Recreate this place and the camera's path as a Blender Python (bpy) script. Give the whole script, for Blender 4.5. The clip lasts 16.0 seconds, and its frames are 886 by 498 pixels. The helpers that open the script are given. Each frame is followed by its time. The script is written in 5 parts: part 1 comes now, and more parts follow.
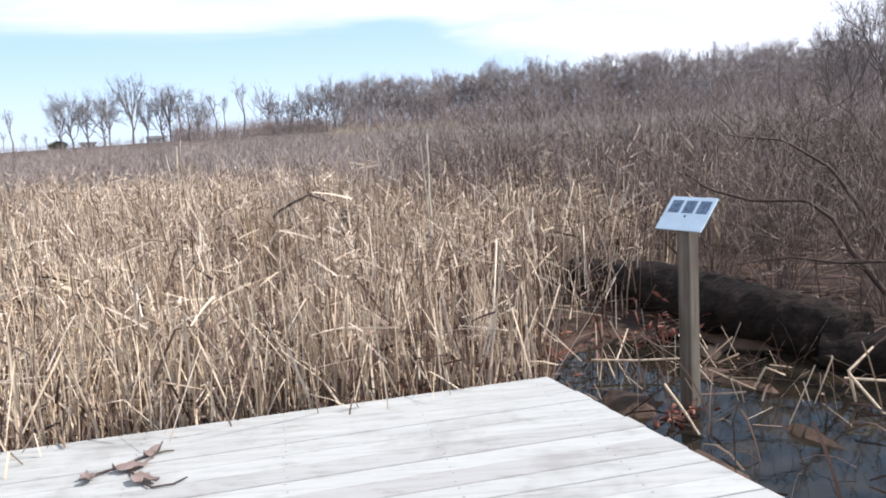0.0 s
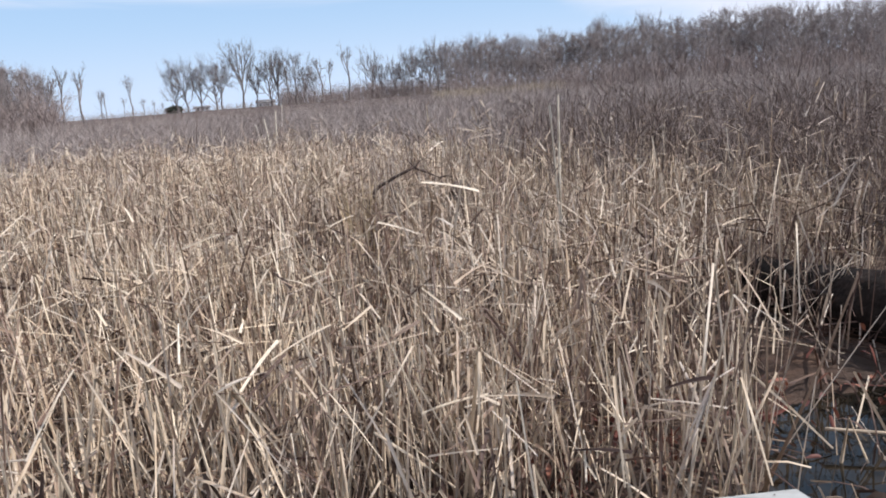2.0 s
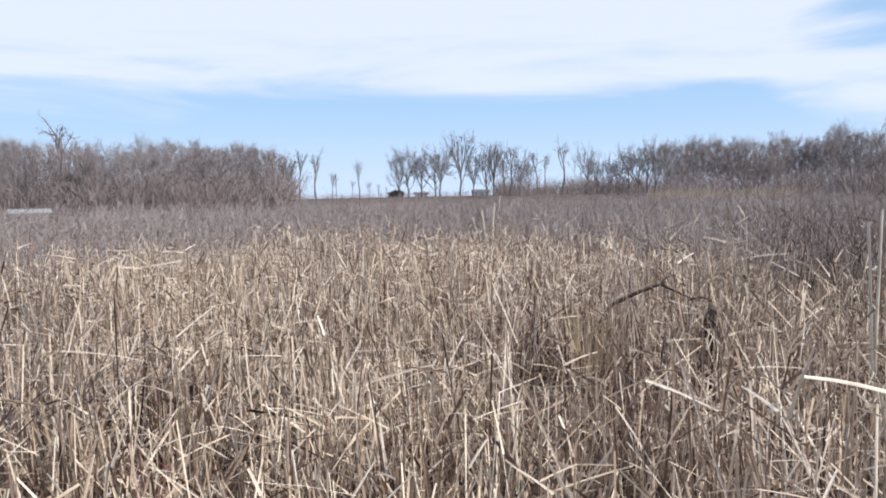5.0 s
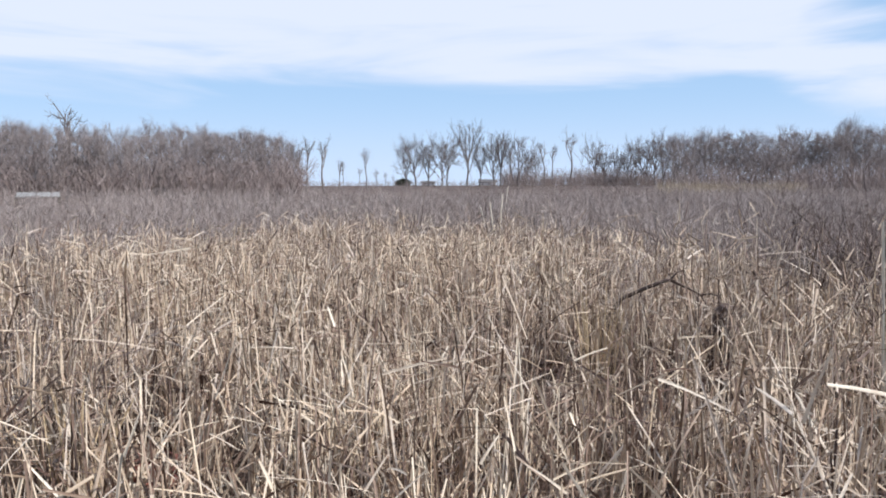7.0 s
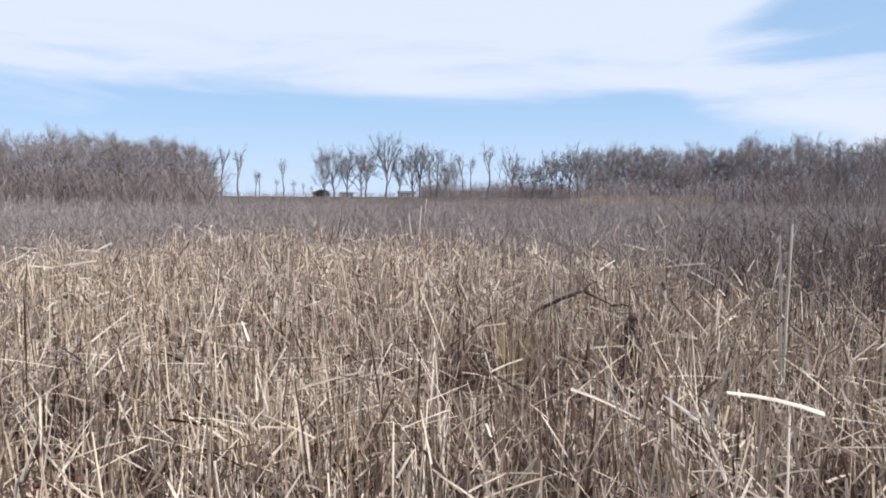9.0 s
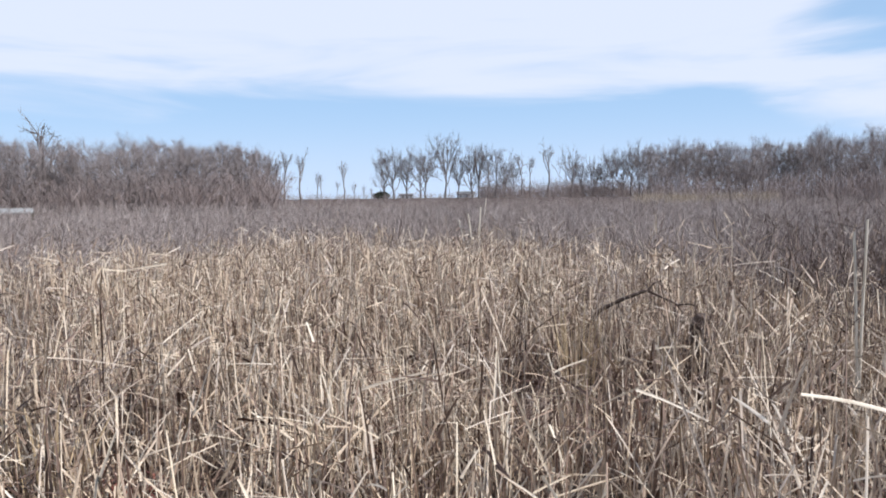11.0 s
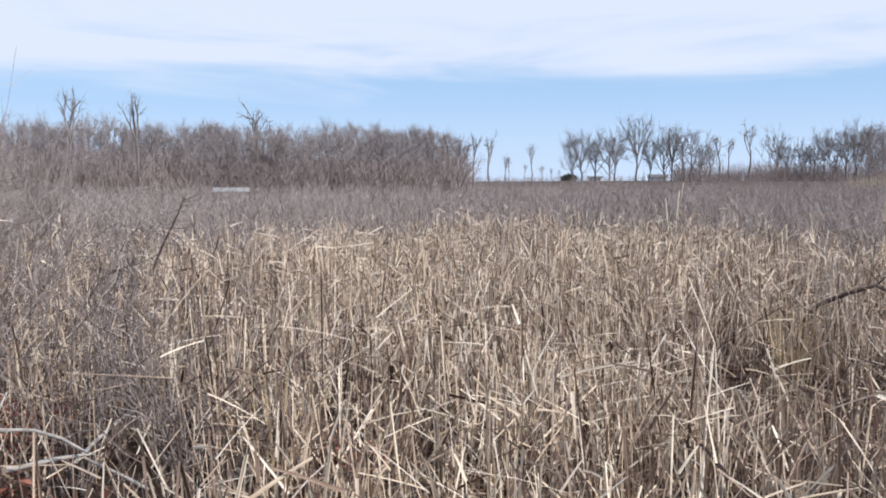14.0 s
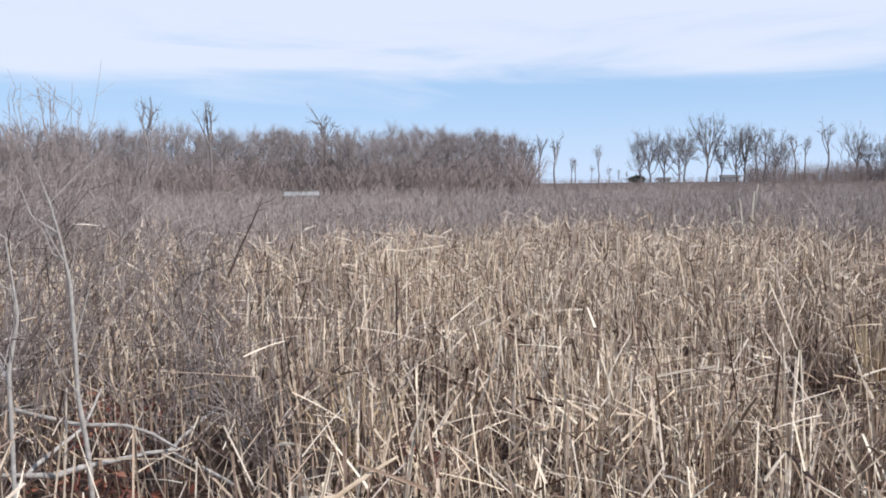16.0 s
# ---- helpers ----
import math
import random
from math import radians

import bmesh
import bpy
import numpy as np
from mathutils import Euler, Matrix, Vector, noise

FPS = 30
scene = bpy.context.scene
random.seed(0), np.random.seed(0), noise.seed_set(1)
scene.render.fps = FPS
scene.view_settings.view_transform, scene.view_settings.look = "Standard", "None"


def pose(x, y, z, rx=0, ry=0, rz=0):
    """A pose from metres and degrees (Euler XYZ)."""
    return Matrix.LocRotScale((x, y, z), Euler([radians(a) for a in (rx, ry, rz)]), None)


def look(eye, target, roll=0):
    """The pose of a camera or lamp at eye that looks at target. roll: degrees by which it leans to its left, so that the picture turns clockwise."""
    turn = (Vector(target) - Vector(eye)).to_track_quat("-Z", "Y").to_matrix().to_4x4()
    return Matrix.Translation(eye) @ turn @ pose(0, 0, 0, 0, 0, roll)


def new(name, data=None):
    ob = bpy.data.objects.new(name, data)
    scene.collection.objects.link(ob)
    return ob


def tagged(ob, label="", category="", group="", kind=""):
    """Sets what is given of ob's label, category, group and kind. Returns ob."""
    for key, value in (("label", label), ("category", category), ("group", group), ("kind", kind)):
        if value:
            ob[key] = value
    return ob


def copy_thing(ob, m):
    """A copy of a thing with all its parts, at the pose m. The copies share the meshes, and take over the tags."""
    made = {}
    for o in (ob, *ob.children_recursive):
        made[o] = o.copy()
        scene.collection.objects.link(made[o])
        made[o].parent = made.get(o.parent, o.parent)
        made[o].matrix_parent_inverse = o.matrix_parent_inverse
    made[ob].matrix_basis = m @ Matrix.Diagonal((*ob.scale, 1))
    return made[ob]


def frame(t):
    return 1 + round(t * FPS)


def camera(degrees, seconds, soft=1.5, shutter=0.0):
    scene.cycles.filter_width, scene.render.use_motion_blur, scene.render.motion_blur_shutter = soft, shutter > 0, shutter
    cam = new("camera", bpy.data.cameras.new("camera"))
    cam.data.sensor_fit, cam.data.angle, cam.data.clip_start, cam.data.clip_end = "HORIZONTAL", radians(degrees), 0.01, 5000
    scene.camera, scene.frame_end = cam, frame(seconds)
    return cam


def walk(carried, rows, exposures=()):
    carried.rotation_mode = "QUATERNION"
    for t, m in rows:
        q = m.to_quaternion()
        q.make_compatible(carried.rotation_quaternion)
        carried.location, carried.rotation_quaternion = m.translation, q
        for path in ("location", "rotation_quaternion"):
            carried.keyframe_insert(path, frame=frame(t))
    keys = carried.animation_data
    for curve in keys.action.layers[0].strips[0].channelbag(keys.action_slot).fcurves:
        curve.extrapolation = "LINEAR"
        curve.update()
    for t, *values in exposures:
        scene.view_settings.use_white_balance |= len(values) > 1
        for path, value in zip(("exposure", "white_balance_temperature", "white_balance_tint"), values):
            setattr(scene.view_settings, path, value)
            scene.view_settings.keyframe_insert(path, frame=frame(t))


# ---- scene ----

# ================= camera and walk =================
cam = camera(59.55, 16.0, soft=1.85)


def held(t, x, y, z, yaw, pitch, roll):
    """A row of the walk: yaw to the left of +y, pitch up, roll as look() takes it."""
    a, b = radians(yaw), radians(pitch)
    way = Vector((-math.sin(a) * math.cos(b), math.cos(a) * math.cos(b), math.sin(b)))
    eye = Vector((x, y, z))
    return t, look(eye, eye + way, roll)


walk(cam, [
    held(0.0, 0.000, -0.000, 1.817, 0.00, -9.07, -3.95),
    held(0.5, -0.048, 0.384, 1.804, -1.78, -9.19, -4.53),
    held(1.0, -0.055, 0.841, 1.801, 4.20, -6.31, -3.92),
    held(1.5, -0.161, 1.245, 1.789, 7.70, -8.61, -2.60),
    held(2.0, -0.289, 1.622, 1.819, 7.75, -11.24, -4.48),
    held(2.5, -0.370, 2.073, 1.815, 10.43, -10.42, -4.23),
    held(3.0, -0.517, 2.439, 1.817, 11.26, -10.68, -5.04),
    held(3.5, -0.624, 2.691, 1.860, 11.21, -8.88, -6.28),
    held(4.0, -0.655, 2.984, 1.885, 14.96, -3.89, -5.74),
    held(4.5, -0.733, 3.117, 1.892, 16.10, -6.31, -3.50),
    held(5.0, -0.910, 3.028, 1.875, 22.41, -3.74, -1.08),
    held(5.2, -0.945, 3.023, 1.880, 24.97, -4.08, -0.84),
    held(7.3, -0.950, 3.030, 1.902, 21.86, -4.54, 0.03),
    held(7.5, -0.948, 3.030, 1.904, 20.65, -4.28, -0.12),
    held(8.0, -0.940, 3.030, 1.908, 17.32, -4.03, 0.05),
    held(8.2, -0.942, 3.030, 1.908, 16.65, -3.73, 0.20),
    held(10.3, -0.932, 3.029, 1.905, 18.76, -3.74, -0.39),
    held(10.5, -0.941, 3.034, 1.905, 19.35, -3.74, -0.64),
    held(11.0, -0.945, 3.024, 1.908, 21.27, -3.63, -0.64),
    held(11.5, -0.960, 3.014, 1.908, 24.23, -3.77, -0.41),
    held(12.0, -0.988, 3.001, 1.903, 27.84, -4.25, -0.70),
    held(12.5, -1.004, 2.995, 1.907, 29.85, -4.80, -0.82),
    held(13.0, -1.027, 2.992, 1.908, 31.28, -5.32, -0.34),
    held(13.5, -1.050, 2.990, 1.911, 32.46, -4.93, -0.49),
    held(14.0, -1.068, 2.963, 1.918, 34.95, -4.84, -0.16),
    held(14.5, -1.070, 2.937, 1.922, 36.45, -4.72, -0.32),
    held(15.0, -1.070, 2.918, 1.924, 37.10, -4.72, -0.47),
    held(15.5, -1.078, 2.905, 1.922, 38.25, -4.64, -0.46),
    held(16.0, -1.095, 2.899, 1.923, 39.78, -4.61, -0.62),
], exposures=[(0.0, 0.38, 6450, 12), (0.5, 0.12, 6350, 12), (1.0, 0.08, 6350, 12), (1.5, 0.0, 6350, 12), (3.5, 0.0, 6350, 12), (5.0, 0.02, 6200, 11), (8.0, -0.04, 6200, 11), (12.5, -0.05, 6150, 11), (16.0, -0.08, 6150, 11)])

# ================= world, sun, exposure =================
scene.view_settings.exposure = 0.0
SUN_WAY = Vector((0.80, 0.02, 0.72)).normalized()
sun_data = bpy.data.lights.new("sun", "SUN")
sun_data.energy, sun_data.angle, sun_data.color = 5.0, radians(0.55), (1.0, 0.955, 0.89)
sun = new("sun", sun_data)
sun.matrix_world = look(SUN_WAY * 60, (0, 0, 0))


def wire(tree, *pairs):
    for a, b in pairs:
        tree.links.new(a, b)


def math_node(tree, op, a=None, b=None, c=None, clamp=False):
    n = tree.nodes.new("ShaderNodeMath")
    n.operation, n.use_clamp = op, clamp
    for i, v in enumerate((a, b, c)):
        if v is None:
            continue
        if isinstance(v, (int, float)):
            n.inputs[i].default_value = v
        else:
            tree.links.new(v, n.inputs[i])
    return n.outputs[0]


def build_world():
    """Clear spring sky with a bank of thin high cloud that begins some eight degrees up."""
    w = bpy.data.worlds.new("world")
    scene.world = w
    w.use_nodes = True
    t = w.node_tree
    t.nodes.clear()
    out, bg = t.nodes.new("ShaderNodeOutputWorld"), t.nodes.new("ShaderNodeBackground")
    sky = t.nodes.new("ShaderNodeTexSky")
    sky.sky_type, sky.sun_disc = "NISHITA", False
    sky.sun_elevation = math.asin(SUN_WAY.z)
    sky.sun_rotation = math.atan2(SUN_WAY.x, SUN_WAY.y)
    sky.air_density, sky.dust_density, sky.ozone_density = 1.0, 0.6, 1.6
    co = t.nodes.new("ShaderNodeTexCoord")
    sep = t.nodes.new("ShaderNodeSeparateXYZ")
    wire(t, (co.outputs["Generated"], sep.inputs[0]))
    x, z = sep.outputs[0], sep.outputs[2]
    stretch = t.nodes.new("ShaderNodeMapping")
    stretch.inputs["Scale"].default_value = (2.2, 2.2, 17.0)
    stretch.inputs["Location"].default_value = (3.1, 1.7, 0.4)
    noise_a = t.nodes.new("ShaderNodeTexNoise")
    noise_a.inputs["Scale"].default_value, noise_a.inputs["Detail"].default_value = 1.0, 5.0
    noise_a.inputs["Roughness"].default_value, noise_a.inputs["Distortion"].default_value = 0.5, 0.6
    wire(t, (co.outputs["Generated"], stretch.inputs[0]), (stretch.outputs[0], noise_a.inputs["Vector"]))
    right = math_node(t, "MAXIMUM", x, 0.0)
    edge = math_node(t, "SUBTRACT", 0.124, math_node(t, "MULTIPLY", right, 0.30))
    above = math_node(t, "DIVIDE", math_node(t, "SUBTRACT", z, edge), 0.020)
    above = math_node(t, "MAXIMUM", math_node(t, "MINIMUM", above, 1.2), -1.6)
    # the bank thins out into streaks of open blue higher up on its eastern side
    side = math_node(t, "MULTIPLY", math_node(t, "SUBTRACT", x, 0.02), 8.0, clamp=True)
    high = math_node(t, "MULTIPLY", math_node(t, "SUBTRACT", z, 0.13), 14.0, clamp=True)
    above = math_node(t, "SUBTRACT", above, math_node(t, "MULTIPLY", math_node(t, "MULTIPLY", side, high), 2.5))
    wisp = math_node(t, "MULTIPLY", math_node(t, "SUBTRACT", noise_a.outputs[0], 0.5), 6.5)
    mask = math_node(t, "ADD", math_node(t, "ADD", above, wisp), 0.12)
    soft = t.nodes.new("ShaderNodeMapRange")
    soft.interpolation_type = "SMOOTHSTEP"
    soft.inputs["From Min"].default_value, soft.inputs["From Max"].default_value = -0.55, 1.35
    soft.inputs["To Max"].default_value = 0.86
    wire(t, (mask, soft.inputs["Value"]))
    haze = t.nodes.new("ShaderNodeMapRange")
    haze.interpolation_type = "SMOOTHSTEP"
    haze.inputs["From Min"].default_value, haze.inputs["From Max"].default_value = 0.0, 0.35
    haze.inputs["To Min"].default_value, haze.inputs["To Max"].default_value = 0.85, 0.6
    wire(t, (z, haze.inputs["Value"]))
    blue = t.nodes.new("ShaderNodeMix")
    blue.data_type = "RGBA"
    blue.inputs["B"].default_value = (4.9, 7.2, 10.2, 1)
    wire(t, (haze.outputs[0], blue.inputs["Factor"]), (sky.outputs[0], blue.inputs["A"]))
    low = t.nodes.new("ShaderNodeMapRange")
    low.interpolation_type = "SMOOTHSTEP"
    low.inputs["From Min"].default_value, low.inputs["From Max"].default_value = -0.01, 0.13
    low.inputs["To Min"].default_value, low.inputs["To Max"].default_value = 0.72, 0.0
    wire(t, (z, low.inputs["Value"]))
    pale = t.nodes.new("ShaderNodeMix")
    pale.data_type = "RGBA"
    pale.inputs["B"].default_value = (7.6, 8.7, 10.4, 1)
    wire(t, (low.outputs[0], pale.inputs["Factor"]), (blue.outputs["Result"], pale.inputs["A"]))
    white = t.nodes.new("ShaderNodeMix")
    white.data_type = "RGBA"
    white.inputs["B"].default_value = (8.7, 9.1, 10.2, 1)
    wire(t, (soft.outputs[0], white.inputs["Factor"]), (pale.outputs["Result"], white.inputs["A"]),
         (white.outputs["Result"], bg.inputs[0]), (bg.outputs[0], out.inputs[0]))
    bg.inputs[1].default_value = 0.1


build_world()


# ================= materials =================
def ramp(tree, source, stops, kind="LINEAR"):
    n = tree.nodes.new("ShaderNodeValToRGB")
    n.color_ramp.interpolation = kind
    el = n.color_ramp.elements
    while len(el) < len(stops):
        el.new(0.5)
    for e, (p, c) in zip(el, stops):
        e.position, e.color = p, (*c, 1)
    tree.links.new(source, n.inputs[0])
    return n.outputs[0]


def grain(tree, scale, detail=4.0, rough=0.55, stretch=(1, 1, 1), space="Object"):
    co, m, n = (tree.nodes.new("ShaderNodeTexCoord"), tree.nodes.new("ShaderNodeMapping"), tree.nodes.new("ShaderNodeTexNoise"))
    m.inputs["Scale"].default_value = stretch
    n.inputs["Scale"].default_value, n.inputs["Detail"].default_value, n.inputs["Roughness"].default_value = scale, detail, rough
    wire(tree, (co.outputs[space], m.inputs[0]), (m.outputs[0], n.inputs["Vector"]))
    return n.outputs[0]


def mixed(tree, a, b, factor, blend="MIX"):
    n = tree.nodes.new("ShaderNodeMix")
    n.data_type, n.blend_type = "RGBA", blend
    for key, v in (("A", a), ("B", b), ("Factor", factor)):
        if isinstance(v, tuple):
            n.inputs[key].default_value = (*v, 1)
        elif isinstance(v, (int, float)):
            n.inputs[key].default_value = v
        else:
            tree.links.new(v, n.inputs[key])
    return n.outputs["Result"]


def material(name, rough=0.7, spec=0.3):
    m = bpy.data.materials.new(name)
    m.use_nodes = True
    t = m.node_tree
    p = t.nodes["Principled BSDF"]
    p.inputs["Roughness"].default_value = rough
    p.inputs["Specular IOR Level"].default_value = spec
    return m, t, p


def bump(tree, p, height, strength=0.4, distance=0.01):
    b = tree.nodes.new("ShaderNodeBump")
    b.inputs["Strength"].default_value, b.inputs["Distance"].default_value = strength, distance
    wire(tree, (height, b.inputs["Height"]), (b.outputs[0], p.inputs["Normal"]))


def straw_material(name, stops, patch=0.35, see_through=0.08):
    """Dry leaves and stems: each its own tone, with streaks, stains and a large-scale drift of tone."""
    m, t, p = material(name, 0.62, 0.35)
    geo = t.nodes.new("ShaderNodeNewGeometry")
    tone = ramp(t, geo.outputs["Random Per Island"], stops)
    streak = ramp(t, grain(t, 9.0, 4, 0.6, (1, 1, 0.35)), [(0.3, (0.62, 0.55, 0.48)), (0.55, (1, 1, 1)), (0.8, (1.12, 1.08, 1.0))])
    drift = ramp(t, grain(t, 0.45, 3), [(0.35, (0.78, 0.74, 0.74)), (0.6, (1.08, 1.05, 1.0))])
    c = mixed(t, mixed(t, tone, streak, 0.8, "MULTIPLY"), drift, patch * 2, "MULTIPLY")
    wire(t, (c, p.inputs["Base Color"]))
    glow, both = t.nodes.new("ShaderNodeBsdfTranslucent"), t.nodes.new("ShaderNodeMixShader")
    both.inputs[0].default_value = see_through
    wire(t, (c, glow.inputs[0]), (p.outputs[0], both.inputs[1]), (glow.outputs[0], both.inputs[2]),
         (both.outputs[0], t.nodes["Material Output"].inputs[0]))
    return m


STRAW = straw_material("dry_cattail", [
    (0.0, (0.13, 0.084, 0.066)), (0.14, (0.23, 0.16, 0.124)), (0.30, (0.42, 0.315, 0.24)), (0.46, (0.58, 0.46, 0.345)),
    (0.6, (0.67, 0.55, 0.415)), (0.72, (0.59, 0.505, 0.435)), (0.86, (0.75, 0.635, 0.495)), (1.0, (0.82, 0.725, 0.60))])
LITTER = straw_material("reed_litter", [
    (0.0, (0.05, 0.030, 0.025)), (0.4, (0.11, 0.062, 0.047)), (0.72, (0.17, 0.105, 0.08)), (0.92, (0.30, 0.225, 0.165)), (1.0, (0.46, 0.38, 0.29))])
RUST = straw_material("rusty_leaves", [(0.0, (0.10, 0.034, 0.027)), (0.5, (0.21, 0.07, 0.052)), (1.0, (0.30, 0.13, 0.085))], 0.2)


PALE_STALK = straw_material("pale_stalk", [(0.0, (0.66, 0.58, 0.46)), (1.0, (0.80, 0.73, 0.62))], 0.1)
TAWNY = straw_material("tawny_leaf", [(0.0, (0.38, 0.26, 0.14)), (0.5, (0.58, 0.44, 0.27)), (1.0, (0.72, 0.60, 0.45))], 0.2)


def twig_material(name, stops, scale=6.0):
    m, t, p = material(name, 0.75, 0.25)
    geo = t.nodes.new("ShaderNodeNewGeometry")
    tone = ramp(t, geo.outputs["Random Per Island"], stops)
    fleck = ramp(t, grain(t, scale, 5, 0.65), [(0.3, (0.6, 0.56, 0.54)), (0.6, (1.05, 1.03, 1.0)), (0.75, (1.35, 1.32, 1.28))])
    wire(t, (mixed(t, tone, fleck, 0.85, "MULTIPLY"), p.inputs["Base Color"]))
    return m


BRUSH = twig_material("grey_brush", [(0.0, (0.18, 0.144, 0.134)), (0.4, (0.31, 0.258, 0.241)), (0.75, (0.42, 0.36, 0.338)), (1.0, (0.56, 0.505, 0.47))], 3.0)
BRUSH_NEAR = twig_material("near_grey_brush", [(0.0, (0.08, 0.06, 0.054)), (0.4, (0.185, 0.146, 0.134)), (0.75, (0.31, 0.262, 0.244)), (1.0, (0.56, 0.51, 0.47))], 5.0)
BRUSH_BROWN = twig_material("brown_brush", [(0.0, (0.065, 0.045, 0.040)), (0.45, (0.15, 0.110, 0.097)), (0.8, (0.25, 0.196, 0.175)), (1.0, (0.44, 0.375, 0.34))], 3.0)
# woodland bark, with distance haze painted in as a paler, cooler tone
WOOD_HAZED = twig_material("hazed_wood", [(0.0, (0.235, 0.202, 0.197)), (0.5, (0.315, 0.274, 0.268)), (0.85, (0.375, 0.33, 0.322)), (1.0, (0.45, 0.405, 0.395))], 0.6)
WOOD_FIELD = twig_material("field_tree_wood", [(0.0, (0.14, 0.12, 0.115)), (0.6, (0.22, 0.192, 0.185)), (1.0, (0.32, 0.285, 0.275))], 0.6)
WOOD_TRUNK = twig_material("pale_trunk", [(0.0, (0.20, 0.175, 0.165)), (0.6, (0.34, 0.30, 0.285)), (1.0, (0.56, 0.52, 0.50))], 0.8)
UNDER = twig_material("red_undergrowth", [(0.0, (0.22, 0.172, 0.16)), (0.5, (0.335, 0.272, 0.256)), (1.0, (0.44, 0.37, 0.35))], 0.4)
DRY_GRASS = twig_material("dry_grass", [(0.0, (0.36, 0.29, 0.21)), (1.0, (0.54, 0.45, 0.34))], 0.5)
PALE_BARK = twig_material("pale_bark", [(0.0, (0.32, 0.29, 0.27)), (1.0, (0.46, 0.43, 0.40))], 22.0)
DARK_BARK = twig_material("dark_bark", [(0.0, (0.055, 0.038, 0.032)), (1.0, (0.10, 0.07, 0.058))], 12.0)


def log_material():
    m, t, p = material("wet_bark", 0.8, 0.12)
    f = grain(t, 7.0, 6, 0.65, (1, 1, 1))
    ridge = grain(t, 30.0, 4, 0.6, (0.25, 1, 1))
    c = ramp(t, f, [(0.3, (0.009, 0.007, 0.006)), (0.55, (0.024, 0.0175, 0.015)), (0.78, (0.075, 0.054, 0.044))])
    wire(t, (mixed(t, c, ramp(t, ridge, [(0.35, (0.45, 0.42, 0.4)), (0.6, (1.1, 1.1, 1.1))]), 0.8, "MULTIPLY"), p.inputs["Base Color"]))
    bump(t, p, ridge, 0.9, 0.03)
    return m


def board_material():
    """Sun-bleached deck boards, each a little different, with grain, grey stains and a green tinge in places."""
    m, t, p = material("bleached_board", 0.78, 0.25)
    info = t.nodes.new("ShaderNodeObjectInfo")
    tone = ramp(t, info.outputs["Random"], [(0.0, (0.365, 0.355, 0.345)), (0.5, (0.415, 0.412, 0.398)), (1.0, (0.445, 0.443, 0.428))])
    fine = grain(t, 26.0, 6, 0.65, (0.05, 1.0, 1.0))
    streak = ramp(t, fine, [(0.28, (0.76, 0.75, 0.74)), (0.5, (0.97, 0.97, 0.97)), (0.75, (1.05, 1.05, 1.05))])
    stain = ramp(t, grain(t, 2.1, 5, 0.6), [(0.30, (0.70, 0.69, 0.67)), (0.48, (1, 1, 1))])
    speck = ramp(t, grain(t, 11.0, 6, 0.7, (0.4, 1.0, 1.0)), [(0.30, (0.72, 0.71, 0.68)), (0.45, (0.97, 0.97, 0.96)), (0.7, (1.05, 1.05, 1.05))])
    c = mixed(t, mixed(t, tone, streak, 0.9, "MULTIPLY"), stain, 0.8, "MULTIPLY")
    wire(t, (mixed(t, c, speck, 0.8, "MULTIPLY"), p.inputs["Base Color"]))
    bump(t, p, fine, 0.5, 0.004)
    return m


def post_material():
    m, t, p = material("weathered_post", 0.8, 0.2)
    fine = grain(t, 22.0, 6, 0.65, (1, 1, 0.06))
    c = ramp(t, fine, [(0.3, (0.075, 0.06, 0.05)), (0.5, (0.145, 0.12, 0.10)), (0.72, (0.23, 0.20, 0.17))])
    wire(t, (mixed(t, c, ramp(t, grain(t, 3.0, 4), [(0.35, (0.7, 0.72, 0.66)), (0.6, (1, 1, 1))]), 0.8, "MULTIPLY"), p.inputs["Base Color"]))
    bump(t, p, fine, 0.6, 0.006)
    return m


def painted(name, colour, rough=0.5, wear=0.12, scale=9.0):
    m, t, p = material(name, rough, 0.4)
    dirt = ramp(t, grain(t, scale, 5, 0.6), [(0.3, tuple(v * (1 - 2 * wear) for v in colour)), (0.55, colour), (0.8, tuple(min(1, v * (1 + wear)) for v in colour))])
    wire(t, (dirt, p.inputs["Base Color"]))
    return m


def ground_material():
    """Black mud and rotting leaves, rust-brown in patches; far off a field of dull dry grass."""
    m, t, p = material("marsh_floor", 0.85, 0.25)
    c = ramp(t, grain(t, 3.5, 8, 0.65), [(0.25, (0.022, 0.016, 0.013)), (0.45, (0.055, 0.038, 0.029)), (0.6, (0.095, 0.064, 0.048)), (0.8, (0.20, 0.15, 0.11))])
    rust = ramp(t, grain(t, 0.9, 4), [(0.42, (1, 1, 1)), (0.62, (1.15, 0.95, 0.86))])
    wire(t, (mixed(t, c, rust, 0.7, "MULTIPLY"), p.inputs["Base Color"]))
    bump(t, p, grain(t, 18.0, 6, 0.7), 0.8, 0.03)
    return m


def water_material():
    m, t, p = material("marsh_water", 0.03, 0.5)
    p.inputs["Base Color"].default_value = (0.012, 0.011, 0.009, 1)
    p.inputs["IOR"].default_value = 1.33
    wire(t, (ramp(t, grain(t, 4.0, 3), [(0.4, (0.008, 0.008, 0.007)), (0.65, (0.03, 0.022, 0.014))]), p.inputs["Base Color"]))
    bump(t, p, grain(t, 9.0, 3), 0.12, 0.006)
    return m


